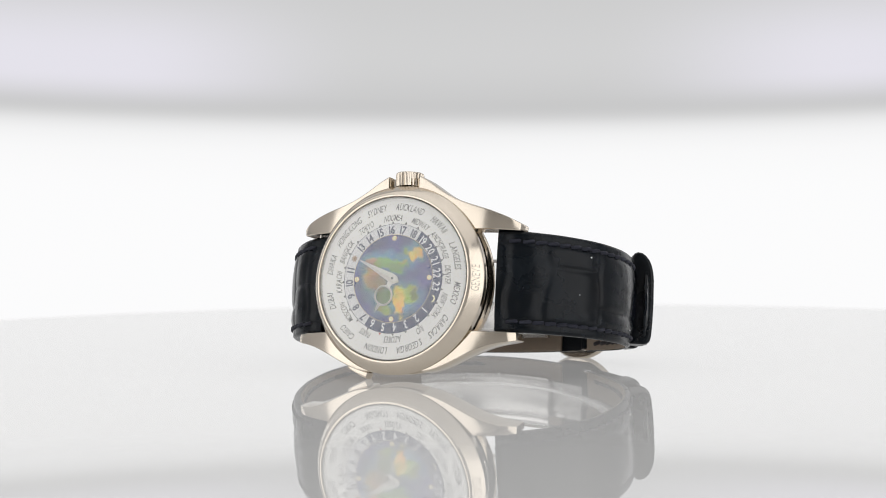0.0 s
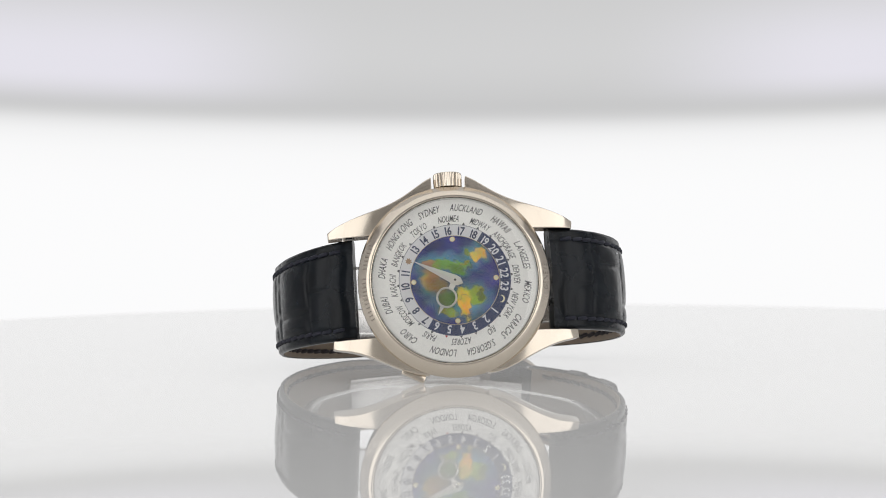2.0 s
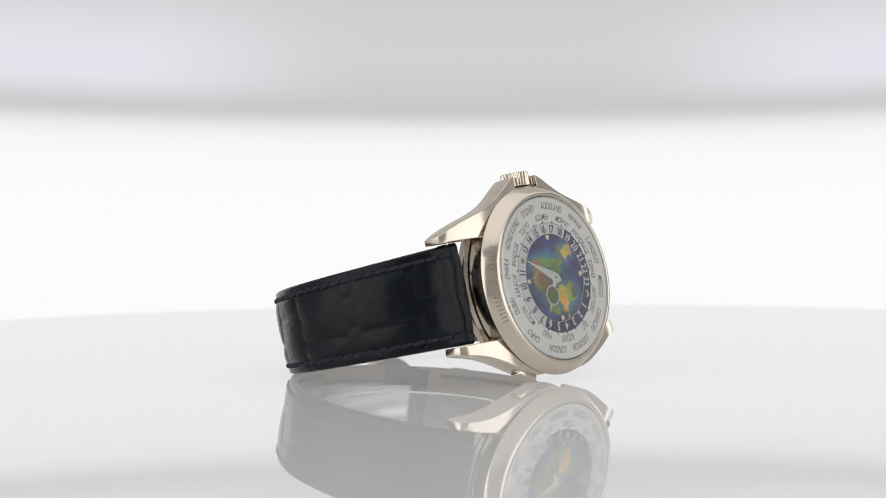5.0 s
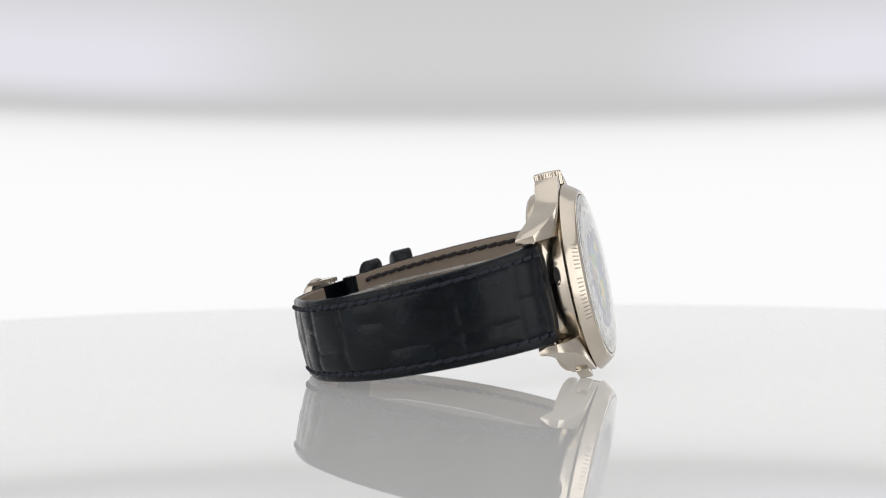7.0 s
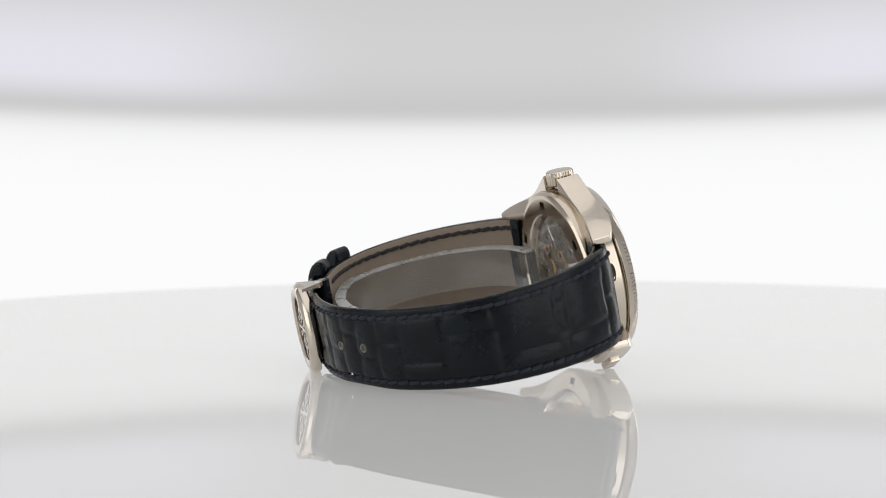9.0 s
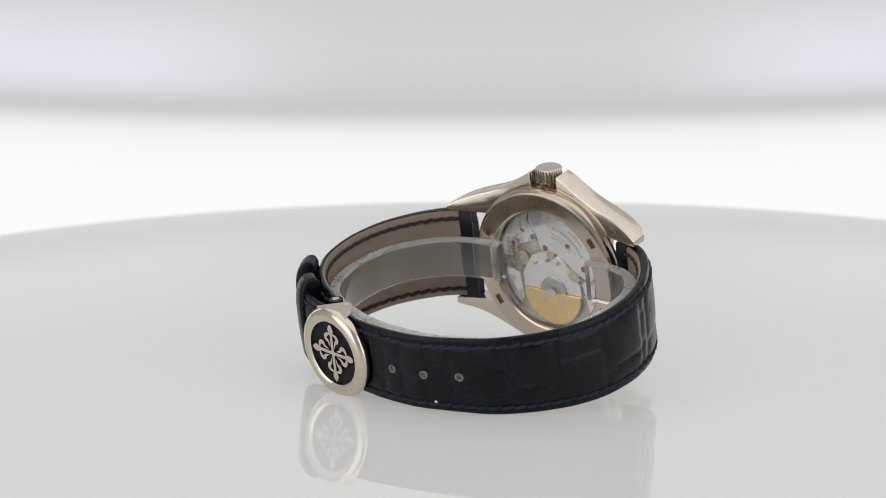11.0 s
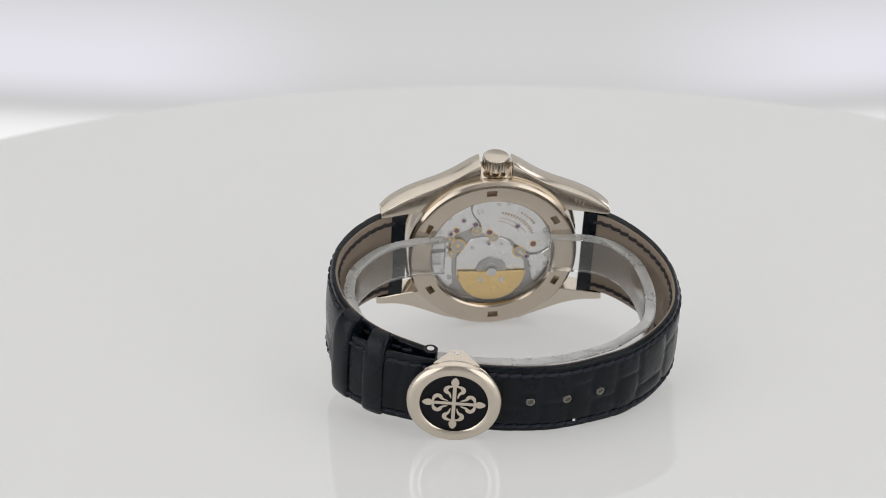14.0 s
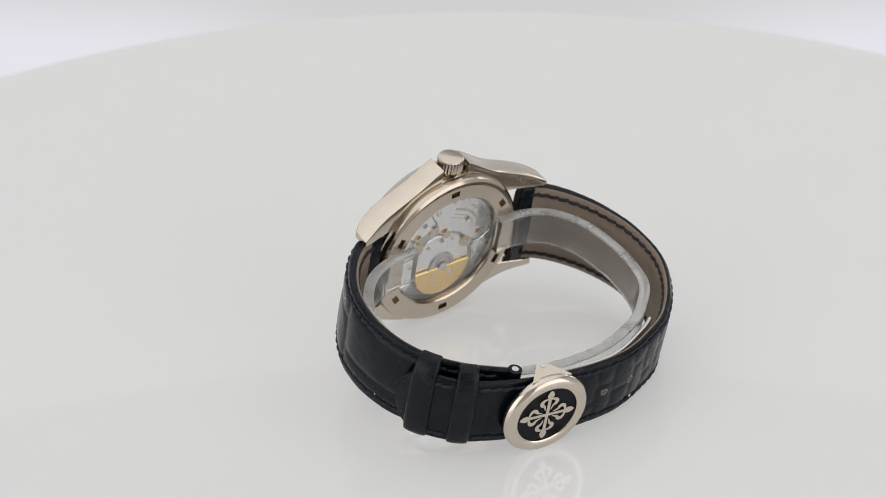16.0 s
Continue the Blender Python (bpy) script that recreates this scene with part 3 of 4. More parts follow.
def keeper(path, a, b, extra, hi, label):
    """A leather loop round both strap layers between path stations a and b."""
    mid = path[a:b]

    def sect(i, u):
        o, q = 1.4 + extra - 0.3 * abs(2 * u - 1) ** 4, -3.3
        lo = -8.3
        return [(o - 1.4, lo), (o - 0.8, lo + 0.2), (o - 0.3, lo + 0.7), (o, lo + 1.7), (o + 0.2, -3.5), (o + 0.28, 0.5), (o + 0.2, hi - 6), (o, hi - 4.2), (o - 0.35, hi - 2.8),
                (o - 0.9, hi - 1.6), (o - 1.6, hi - 0.7), (o - 2.4, hi - 0.15), (q + 1.3, hi), (q + 0.6, hi - 0.3), (q + 0.1, hi - 1.2), (q, lo + 0.8), (q + 0.5, lo)]
    bm = sweep(mid, sect)
    ends = [e for e in bm.edges if len(e.link_faces) == 2 and any(len(f.verts) > 4 for f in e.link_faces)]
    bmesh.ops.bevel(bm, geom=ends, offset=0.45, segments=3, affect="EDGES", profile=0.5)
    return part("keeper", bm, KEEPER, watch, label)


def nearest(path, x, z):
    return min(range(len(path)), key=lambda i: (path[i] - Vector((x, z))).length)


ka, kb = nearest(LONG, 34.9, -48.1), nearest(LONG, 30.4, -52.7)
keeper(LONG, ka - 1, ka + 10, 0.1, 11.4, "navy leather keeper loop")
keeper(LONG, kb - 5, kb + 5, 0.2, 10.8, "navy leather keeper loop")

# ---- the clasp ----


def clasp_frame(x, z, nx, nz, y=0.0):
    """A frame on the strap: x along it, y across, z outward."""
    Z = Vector((nx, 0, nz)).normalized()
    Y = Vector((0, 1, 0))
    X = Y.cross(Z)
    return Matrix(((X.x, Y.x, Z.x, x), (X.y, Y.y, Z.y, y), (X.z, Y.z, Z.z, z), (0, 0, 0, 1)))


def build_clasp():
    F = clasp_frame(14.75, -60.7, 0.16, -0.987, 0.25)
    FOLD = Matrix.Rotation(radians(-90), 3, "X")

    def placed(bm):
        bmesh.ops.transform(bm, matrix=F, verts=bm.verts)
        return done(bm)
    rim = placed(lathe([(6.9, 0.6), (6.95, 1.55), (7.3, 1.85), (8.3, 1.95), (9.2, 1.6), (9.7, 0.9), (9.75, 0.2), (9.4, -0.4), (6.9, -0.4)], 96))
    clasp = part("buckle", rim, WHITE_GOLD, watch, "round polished white gold clasp cover")
    bm = bmesh.new()
    disc(bm, 7.0, 0.95, seg=64, z0=-0.3)
    part("enamel_field", placed(bm), BLACK_ENAMEL, clasp, "black field behind the openwork cross")
    for k in range(4):
        bm = bmesh.new()
        z0, z1 = 0.9, 1.45
        slab(bm, [(0, 0), (0.4, 0.4), (0.4, 5.2), (-0.4, 5.2), (-0.4, 0.4)], z0, z1)
        slab(bm, [(0.85 * math.sin(q) * (1 - 0.25 * math.cos(q)), 5.75 + 1.15 * math.cos(q)) for q in [-2 * math.pi * k2 / 20 for k2 in range(20)]], z0, z1 + 0.003)
        for sx in (-1, 1):
            mid = [(0.3, 4.55), (0.95, 4.5), (1.6, 4.2), (1.95, 3.65), (1.75, 3.05), (1.25, 2.75), (0.95, 2.2), (0.7, 1.35)]
            wid = [0.2, 0.3, 0.44, 0.5, 0.46, 0.3, 0.2, 0.08]
            lft, rgt = [], []
            marks = np.linspace(0, 1, len(mid))
            mid = [tuple(p) for p in spline(mid, 0.22)]
            wid = [float(w) for w in np.interp(np.linspace(0, 1, len(mid)), marks, wid)]
            for i, (x, y) in enumerate(mid):
                d = Vector(mid[min(i + 1, len(mid) - 1)]) - Vector(mid[max(i - 1, 0)])
                d.normalize()
                lft.append((sx * (x - d.y * wid[i]), y + d.x * wid[i]))
                rgt.append((sx * (x + d.y * wid[i]), y - d.x * wid[i]))
            slab(bm, lft + rgt[::-1], z0, z1 - 0.004)
        bmesh.ops.scale(bm, vec=(0.93, 0.93, 1), verts=bm.verts)
        bmesh.ops.rotate(bm, cent=(0, 0, 0), matrix=Matrix.Rotation(k * math.pi / 2, 3, "Z"), verts=bm.verts)
        part("cross_arm", placed(bm), WHITE_GOLD, clasp, "white gold openwork arm with curled lobes")
    bm = bmesh.new()
    slab(bm, [(-4.6, 8.3), (4.6, 8.3), (1.7, 12.2), (1.1, 13.0), (0, 13.4), (-1.1, 13.0), (-1.7, 12.2)], -0.4, 0.4)
    bmesh.ops.rotate(bm, cent=(0, 8.8, 0), matrix=FOLD, verts=bm.verts)
    part("hinge_tab", placed(bm), WHITE_GOLD, clasp, "triangular hinge tab with a pin")
    bm = bmesh.new()
    lathe([(0.001, 0.75), (0.55, 0.75), (0.62, 0.6), (0.62, -0.7)], 20, bm=bm)
    bmesh.ops.translate(bm, vec=(0, 12.2, -0.2), verts=bm.verts)
    bmesh.ops.rotate(bm, cent=(0, 8.8, 0), matrix=FOLD, verts=bm.verts)
    part("pin", placed(bm), STEEL_BRIGHT, clasp)
    # folding blades inside the strap
    for a, b, off, w, th in ((nearest(LONG, -22.5, -54.5), nearest(LONG, 10, -61), -2.4, 5.4, 1.1), (nearest(LONG, -16, -58.6), nearest(LONG, 22, -57), -1.35, 4.4, 0.7)):
        part("blade", sweep(LONG[a:b:2], lambda i, u, o=off, q=w, h=th: [(o, 0.3 - q), (o, q - 0.3), (o - 0.3, q), (o - h + 0.3, q), (o - h, q - 0.3), (o - h, 0.3 - q)]), STEEL_BRIGHT, clasp, "thin steel folding blade")
    # leather end tab with an eyelet
    fr = frames(SHORT)
    p, t, n = fr[-1]
    bm = bmesh.new()
    tube(bm, [(p.x, -8.2, p.y), (p.x, 8.6, p.y)], 1.5, 16)
    part("strap_end_loop", done(bm), STRAP, watch, "rolled leather strap end round the clasp pin")
    bm = bmesh.new()
    tube(bm, [(p.x, -8.4, p.y), (p.x, 8.75, p.y)], 0.75, 14)
    part("clasp_pin", done(bm), STEEL_BRIGHT, watch)


build_clasp()


HOLE = material("pale_hole_edge", (0.20, 0.19, 0.165), 0.5, vary=0.4, scale=900)


def build_holes():
    for x, z in HOLES:
        i = nearest(LONG, x, z)
        p, t, n = frames(LONG)[i]
        m = clasp_frame(p.x + n.x * 1.02, p.y + n.y * 1.02, n.x, n.y)
        bm = lathe([(0.001, -0.7), (0.6, -0.65), (0.66, -0.04), (0.74, 0.06), (0.86, 0.03), (0.94, -0.08), (0.96, -0.4)], 20)
        bmesh.ops.transform(bm, matrix=m, verts=bm.verts)
        part("punched_hole", done(bm), HOLE, strap_long, "punched adjustment hole with a pale rim")


build_holes()


def frayed_spot():
    p, t, n = frames(LONG)[nearest(LONG, -10.5, -60.5)]
    bm = bmesh.new()
    bmesh.ops.create_icosphere(bm, subdivisions=2, radius=0.42)
    bmesh.ops.scale(bm, vec=(0.8, 1.3, 0.5), verts=bm.verts)
    bmesh.ops.transform(bm, matrix=clasp_frame(p.x + n.x * 0.72, p.y + n.y * 0.72, n.x, n.y, -6.0), verts=bm.verts)
    part("frayed_thread", bm, INK_WHITE, strap_long, "tiny pale frayed thread")


frayed_spot()


def dust_specks():
    """Tiny pale specks caught on the short strap."""
    for x, z, y, r in ((33.0, -16.5, -1.6, 0.17), (34.3, -18.8, 6.4, 0.2), (36.4, -34.0, -6.6, 0.16)):
        i = nearest(SHORT, x, z)
        p, t, n = frames(SHORT)[i]
        bm = bmesh.new()
        bmesh.ops.create_icosphere(bm, subdivisions=1, radius=r)
        lift = thick(i * 0.5, (len(SHORT) - 1) * 0.5, False) / 2 + 0.12
        bmesh.ops.transform(bm, matrix=clasp_frame(p.x + n.x * lift, p.y + n.y * lift, n.x, n.y, y), verts=bm.verts)
        part("dust_speck", bm, INK_WHITE, strap_short, "tiny pale speck of dust")


dust_specks()

# ---- the clear display cuff ----
CUFF = spline([(10.8, -10.0), (18, -10.8), (24.2, -13.2), (28.8, -17.4), (32.2, -23), (33.4, -31), (31.9, -39), (28.0, -45.6), (20.5, -50.4), (11, -53.8),
               (1, -55.0), (-8, -54.2), (-17.5, -50.9), (-23.2, -46.9), (-28.0, -41.8), (-30.1, -34.5), (-30.5, -28), (-29.5, -20), (-26.3, -14.0), (-22, -11.0), (-17, -10.0), (-12.5, -9.9)], 1.0)
cuff = part("display_cuff", sweep(CUFF, lambda i, u: [(0.95, -3.6), (1.15, -3.35), (1.15, 4.7), (-1.15, 4.7), (-1.15, -3.35), (-0.95, -3.6)]), ACRYLIC, None)
rim = part("cut_edge", sweep(CUFF, lambda i, u: [(1.15, 4.71), (1.15, 4.95), (0.95, 5.15), (-0.95, 5.15), (-1.15, 4.95), (-1.15, 4.71)]), FROSTED, cuff, "frosted saw-cut upper edge")
tagged(cuff, "clear plastic C-shaped display cuff inside the strap", "display stand")

# ---- the dial ----
OUTER = [("SYDNEY", 108), ("AUCKLAND", 78), ("HAWAII", 48), ("L.ANGELES", 18), ("MEXICO", -12), ("CARACAS", -42), ("S.GEORGIA", -72), ("LONDON", -102),
         ("CAIRO", -132), ("DUBAI", -162), ("DHAKA", 168), ("HONG KONG", 138)]
INNER = [("NOUMEA", 93), ("MIDWAY", 63), ("ANCHORAGE", 33), ("DENVER", 3), ("NEW YORK", -27), ("RIO", -57), ("AZORES", -87), ("PARIS", -117),
         ("MOSCOW", -147), ("KARACHI", -177), ("BANGKOK", 153), ("TOKYO", 123)]


def sector(r0, r1, a0, a1, z, seg=96, drop=0.12):
    bm = bmesh.new()
    rows = []
    for r, zz in ((r0, z - drop), (r0, z), (r1, z), (r1, z - drop)):
        rows.append(ring_of(bm, [(r * math.cos(a), r * math.sin(a), zz) for a in [radians(a0 + (a1 - a0) * k / seg) for k in range(seg + 1)]]))
    for a, b in zip(rows, rows[1:]):
        bridge(bm, a, b, closed=False)
    return done(bm)


def build_dial():
    dial = part("city_ring", done(lathe([(10.9, -0.15), (11.0, 0.0), (16.6, 0.0), (16.6, -0.5), (10.9, -0.5)], 160)), SILVER_DIAL, watch, "silvered city ring with black names")
    for word, a in OUTER:
        part("city_name", arc_text(word, 14.75, a, 1.42, 0.012, 0.58, 0.2, bold=0.010), INK, dial)
    for word, a in INNER:
        part("city_name", arc_text(word, 12.55, a, 1.3, 0.012, 0.545, 0.2, bold=0.010), INK, dial)
    for k in range(24):
        a = 93 - 15 * k
        bm = bmesh.new()
        slab(bm, [(11.35, -0.30), (11.85, 0), (11.35, 0.30)], 0.004, 0.014)
        bmesh.ops.rotate(bm, cent=(0, 0, 0), matrix=Matrix.Rotation(radians(a), 3, "Z"), verts=bm.verts)
        part("pointer", done(bm), INK_RED if a == -102 else INK, dial, "red pointer" if a == -102 else "")
    day = part("day_ring", sector(8.95, 11.2, 57.5, 237.5, 0.03), DAY_RING, watch, "pale day half of the hour ring")
    night = part("night_ring", sector(8.95, 11.2, -122.5, 57.5, 0.03), NIGHT_RING, watch, "navy night half of the hour ring")
    for n in range(1, 24):
        if n == 12:
            continue
        a = 95 - 15 * (n - 16)
        dark = n >= 19 or n <= 6
        part("numeral", arc_text(str(n), 10.08, a, 1.66, 0.045, 0.80, bold=0.035), INK_WHITE if dark else INK_NAVY, night if dark else day)
    part("ring_line", done(lathe([(11.21, 0.0), (11.21, 0.036), (11.3, 0.036), (11.3, 0.0)], 160)), INK_NAVY, dial, "thin navy line round the hour ring")
    # sun and moon
    bm = bmesh.new()
    a = radians(155)
    cx, cy = 10.05 * math.cos(a), 10.05 * math.sin(a)
    slab(bm, [(cx + (0.8 if k % 2 else 0.42) * math.cos(math.pi * k / 8), cy + (0.8 if k % 2 else 0.42) * math.sin(math.pi * k / 8)) for k in range(16)], 0.032, 0.045)
    part("sun", done(bm), INK_TAN, day, "small bronze sun")
    bm = bmesh.new()
    a = radians(-25)
    cx, cy = 10.05 * math.cos(a), 10.05 * math.sin(a)
    arc1 = [(0.75 * math.cos(q), 0.75 * math.sin(q)) for q in [radians(-110 + 200 * k / 12) for k in range(13)]]
    arc2 = [(-0.25 + 0.62 * math.cos(q), 0.05 + 0.66 * math.sin(q)) for q in [radians(80 - 175 * k / 12) for k in range(13)]]
    slab(bm, [(cx + x, cy + y) for x, y in arc1 + arc2], 0.032, 0.045)
    part("moon", done(bm), PEARL, night, "small pale crescent moon")
    bm = bmesh.new()
    disc(bm, 9.0, 0.06, seg=128, z0=-0.1)
    globe = part("enamel_map", done(bm), ENAMEL, watch, "cloisonne enamel world map in blue, green and gold")
    bm = lathe([(8.97, 0.0), (8.97, 0.08), (9.0, 0.1), (9.06, 0.1), (9.09, 0.0)], 128)
    part("map_rim", done(bm), PALE_GOLD, globe, "thin gold wire round the map")
    for k in range(4):
        a = radians(90.5 + 90 * k)
        bm = lathe([(0.44, 0.06), (0.44, 0.1), (0.36, 0.15), (0.001, 0.17)], 20)
        bmesh.ops.translate(bm, vec=(8.32 * math.cos(a), 8.32 * math.sin(a), 0), verts=bm.verts)
        part("dot", done(bm), PEARL, globe, "cream dot in a gold setting")
        bm = lathe([(0.43, 0.06), (0.45, 0.13), (0.52, 0.13), (0.55, 0.06)], 20)
        bmesh.ops.translate(bm, vec=(8.32 * math.cos(a), 8.32 * math.sin(a), 0), verts=bm.verts)
        part("dot_setting", done(bm), YELLOW_GOLD, globe)


def ridge(bm, left, right, spine, z, rise):
    """A faceted hand: two edges and a raised spine."""
    L_, R_, S_ = [ring_of(bm, [(x, y, z + h) for x, y in pts]) for pts, h in ((left, 0), (right, 0), (spine, rise))]
    B_ = [ring_of(bm, [(x, y, z - 0.12) for x, y in pts]) for pts in (left, right)]
    bridge(bm, L_, S_, closed=False)
    bridge(bm, S_, R_, closed=False)
    bridge(bm, B_[0], L_, closed=False)
    bridge(bm, R_, B_[1], closed=False)
    bridge(bm, B_[1], B_[0], closed=False)


def build_time_display():
    # minute hand: long tapered leaf with a short pointed tail
    a = Vector((-8.05, 4.1)).normalized()
    n = Vector((-a.y, a.x))
    st = [(-1.75, 0.02), (-0.9, 0.85), (0.0, 0.98), (0.8, 0.92), (9.05, 0.05)]
    bm = bmesh.new()
    ridge(bm, [a * s + n * w for s, w in st], [a * s - n * w for s, w in st], [a * s for s, w in st], 0.85, 0.16)
    part("minute_hand", done(bm), HAND_SILVER, watch, "polished leaf-shaped minute hand", sharp=12)
    # hour hand: openwork ring and pointed tip
    a = Vector((-1.9, -3.5)).normalized()
    n = Vector((-a.y, a.x))
    m = Matrix(((n.x, a.x, 0, 0), (n.y, a.y, 0, 0), (0, 0, 1, 0), (0, 0, 0, 1)))
    bm = lathe([(1.72, 0.42), (1.72, 0.62), (1.93, 0.72), (2.14, 0.62), (2.14, 0.42)], 64)
    bmesh.ops.translate(bm, vec=(0, 3.98, 0), verts=bm.verts)
    ridge(bm, [(-0.75, -0.6), (-0.62, 0.8), (-0.5, 1.95)], [(0.75, -0.6), (0.62, 0.8), (0.5, 1.95)], [(0, -0.6), (0, 0.8), (0, 1.95)], 0.54, 0.12)
    ridge(bm, [(-0.42, 6.02), (-0.02, 7.85)], [(0.42, 6.02), (0.02, 7.85)], [(0, 6.02), (0, 7.85)], 0.54, 0.12)
    bmesh.ops.transform(bm, matrix=m, verts=bm.verts)
    part("hour_hand", done(bm), HAND_SILVER, watch, "polished hour hand with an open ring", sharp=25)
    bm = lathe([(0.95, 0.4), (0.95, 0.9), (0.5, 1.02), (0.36, 1.06), (0.3, 1.0), (0.001, 0.98)], 32)
    part("hand_hub", done(bm), HAND_SILVER, watch)
    bm = lathe([(0.24, 1.0), (0.2, 1.07), (0.001, 1.08)], 20)
    part("hand_pin", done(bm), DARK, watch)
    bm = lathe([(16.7, 0.9), (16.7, 1.45), (16.3, 1.58), (12, 1.70), (6, 1.77), (0.001, 1.80)], 128)
    lathe([(16.7, 0.9), (12, 1.2), (6, 1.34), (0.001, 1.38)], 128, bm=bm)
    ob = part("crystal", done(bm), SAPPHIRE, watch, "clear domed sapphire crystal")
    ob.visible_shadow = False


build_dial()
build_time_display()


def build_caseback():
    prof = [(18.2, -6.3), (18.75, -6.9), (18.85, -7.7), (18.6, -8.5), (18.1, -9.0), (17.6, -9.12), (17.2, -9.12)]
    bm = lathe(prof, 180)
    lathe([(14.6, -9.12), (14.1, -9.1), (13.75, -8.8), (13.65, -8.2), (13.65, -6.2)], 180, bm=bm)
    radii = [17.2, 16.7, 15.3, 14.6]
    seg = 180
    z, deep = -9.12, -7.6

    def at(r, k, zz):
        a = 2 * math.pi * k / seg
        return (r * math.cos(a), r * math.sin(a), zz)
    for k in range(seg):
        slot = any(abs((k + 0.5 - seg * q / 360 + seg / 2) % seg - seg / 2) < 2.3 for q in (86, 146, 206, 266, 326, 26))
        for i in range(3):
            zz = deep if slot and i == 1 else z
            bm.faces.new(ring_of(bm, [at(radii[i], k, zz), at(radii[i], k + 1, zz), at(radii[i + 1], k + 1, zz), at(radii[i + 1], k, zz)]))
        if slot:
            for r in (16.7, 15.3):
                bm.faces.new(ring_of(bm, [at(r, k, z), at(r, k + 1, z), at(r, k + 1, deep), at(r, k, deep)]))
            for kk, other in ((k, k - 1), (k + 1, k + 1)):
                o = any(abs((other + 0.5 - seg * q / 360 + seg / 2) % seg - seg / 2) < 2.3 for q in (86, 146, 206, 266, 326, 26))
                if not o:
                    bm.faces.new(ring_of(bm, [at(16.7, kk, z), at(15.3, kk, z), at(15.3, kk, deep), at(16.7, kk, deep)]))
    bmesh.ops.remove_doubles(bm, verts=bm.verts, dist=0.002)
    back = part("case_back", done(bm), GOLD_SATIN, watch, "screw-down case back with six key slots", sharp=25)
    bm = bmesh.new()
    disc(bm, 13.7, -8.3, seg=96, z0=-8.0)
    win = part("back_window", done(bm), SAPPHIRE, back, "clear sapphire display window")
    win.visible_shadow = False


build_caseback()


DULL_GOLD = material("dull_gilding", (0.54, 0.42, 0.29), 0.4, 1.0)
PLATE_DARK = material("movement_plate", (0.48, 0.47, 0.46), 0.4, 1.0, vary=0.1, scale=600)
GENEVA = material("striped_rhodium", (0.78, 0.78, 0.775), 0.24, 1.0, vary=0.02, scale=200)


def add_stripes(m):
    nt = m.node_tree
    tc = nt.nodes.new("ShaderNodeTexCoord")
    w = nt.nodes.new("ShaderNodeTexWave")
    w.inputs["Scale"].default_value, w.inputs["Distortion"].default_value = 170, 0.4
    nt.links.new(tc.outputs["Object"], w.inputs["Vector"])
    bp = nt.nodes.new("ShaderNodeBump")
    bp.inputs["Strength"].default_value, bp.inputs["Distance"].default_value = 0.2, 0.0001
    nt.links.new(w.outputs["Fac"], bp.inputs["Height"])
    nt.links.new(bp.outputs["Normal"], nt.nodes["Principled BSDF"].inputs["Normal"])


add_stripes(GENEVA)


def arc_points(r, a0, a1, n=24):
    return [(r * math.cos(radians(a0 + (a1 - a0) * k / n)), r * math.sin(radians(a0 + (a1 - a0) * k / n))) for k in range(n + 1)]


def plate(bm, outline, z0, z1, bevel=0.12):
    """A bridge with a bevelled top edge."""
    a = ring_of(bm, [(x, y, z0) for x, y in outline])
    b = ring_of(bm, [(x, y, z1 + bevel) for x, y in outline])
    mid = Vector((sum(x for x, y in outline), sum(y for x, y in outline))) / len(outline)
    c = []
    n = len(outline)
    for i, (x, y) in enumerate(outline):
        d = Vector(outline[(i + 1) % n]) - Vector(outline[i - 1])
        nn = Vector((-d.y, d.x)).normalized()
        c.append(bm.verts.new((x + nn.x * bevel, y + nn.y * bevel, z1)))
    bridge(bm, a, b)
    bridge(bm, b, c)
    bm.faces.new(c)
    return bm


def cog(bm, x, y, r, teeth, z0, z1):
    pts = [(x + (r if k % 4 < 2 else r * 0.9) * math.cos(2 * math.pi * k / (4 * teeth)), y + (r if k % 4 < 2 else r * 0.9) * math.sin(2 * math.pi * k / (4 * teeth))) for k in range(4 * teeth)]
    return slab(bm, pts, z0, z1)


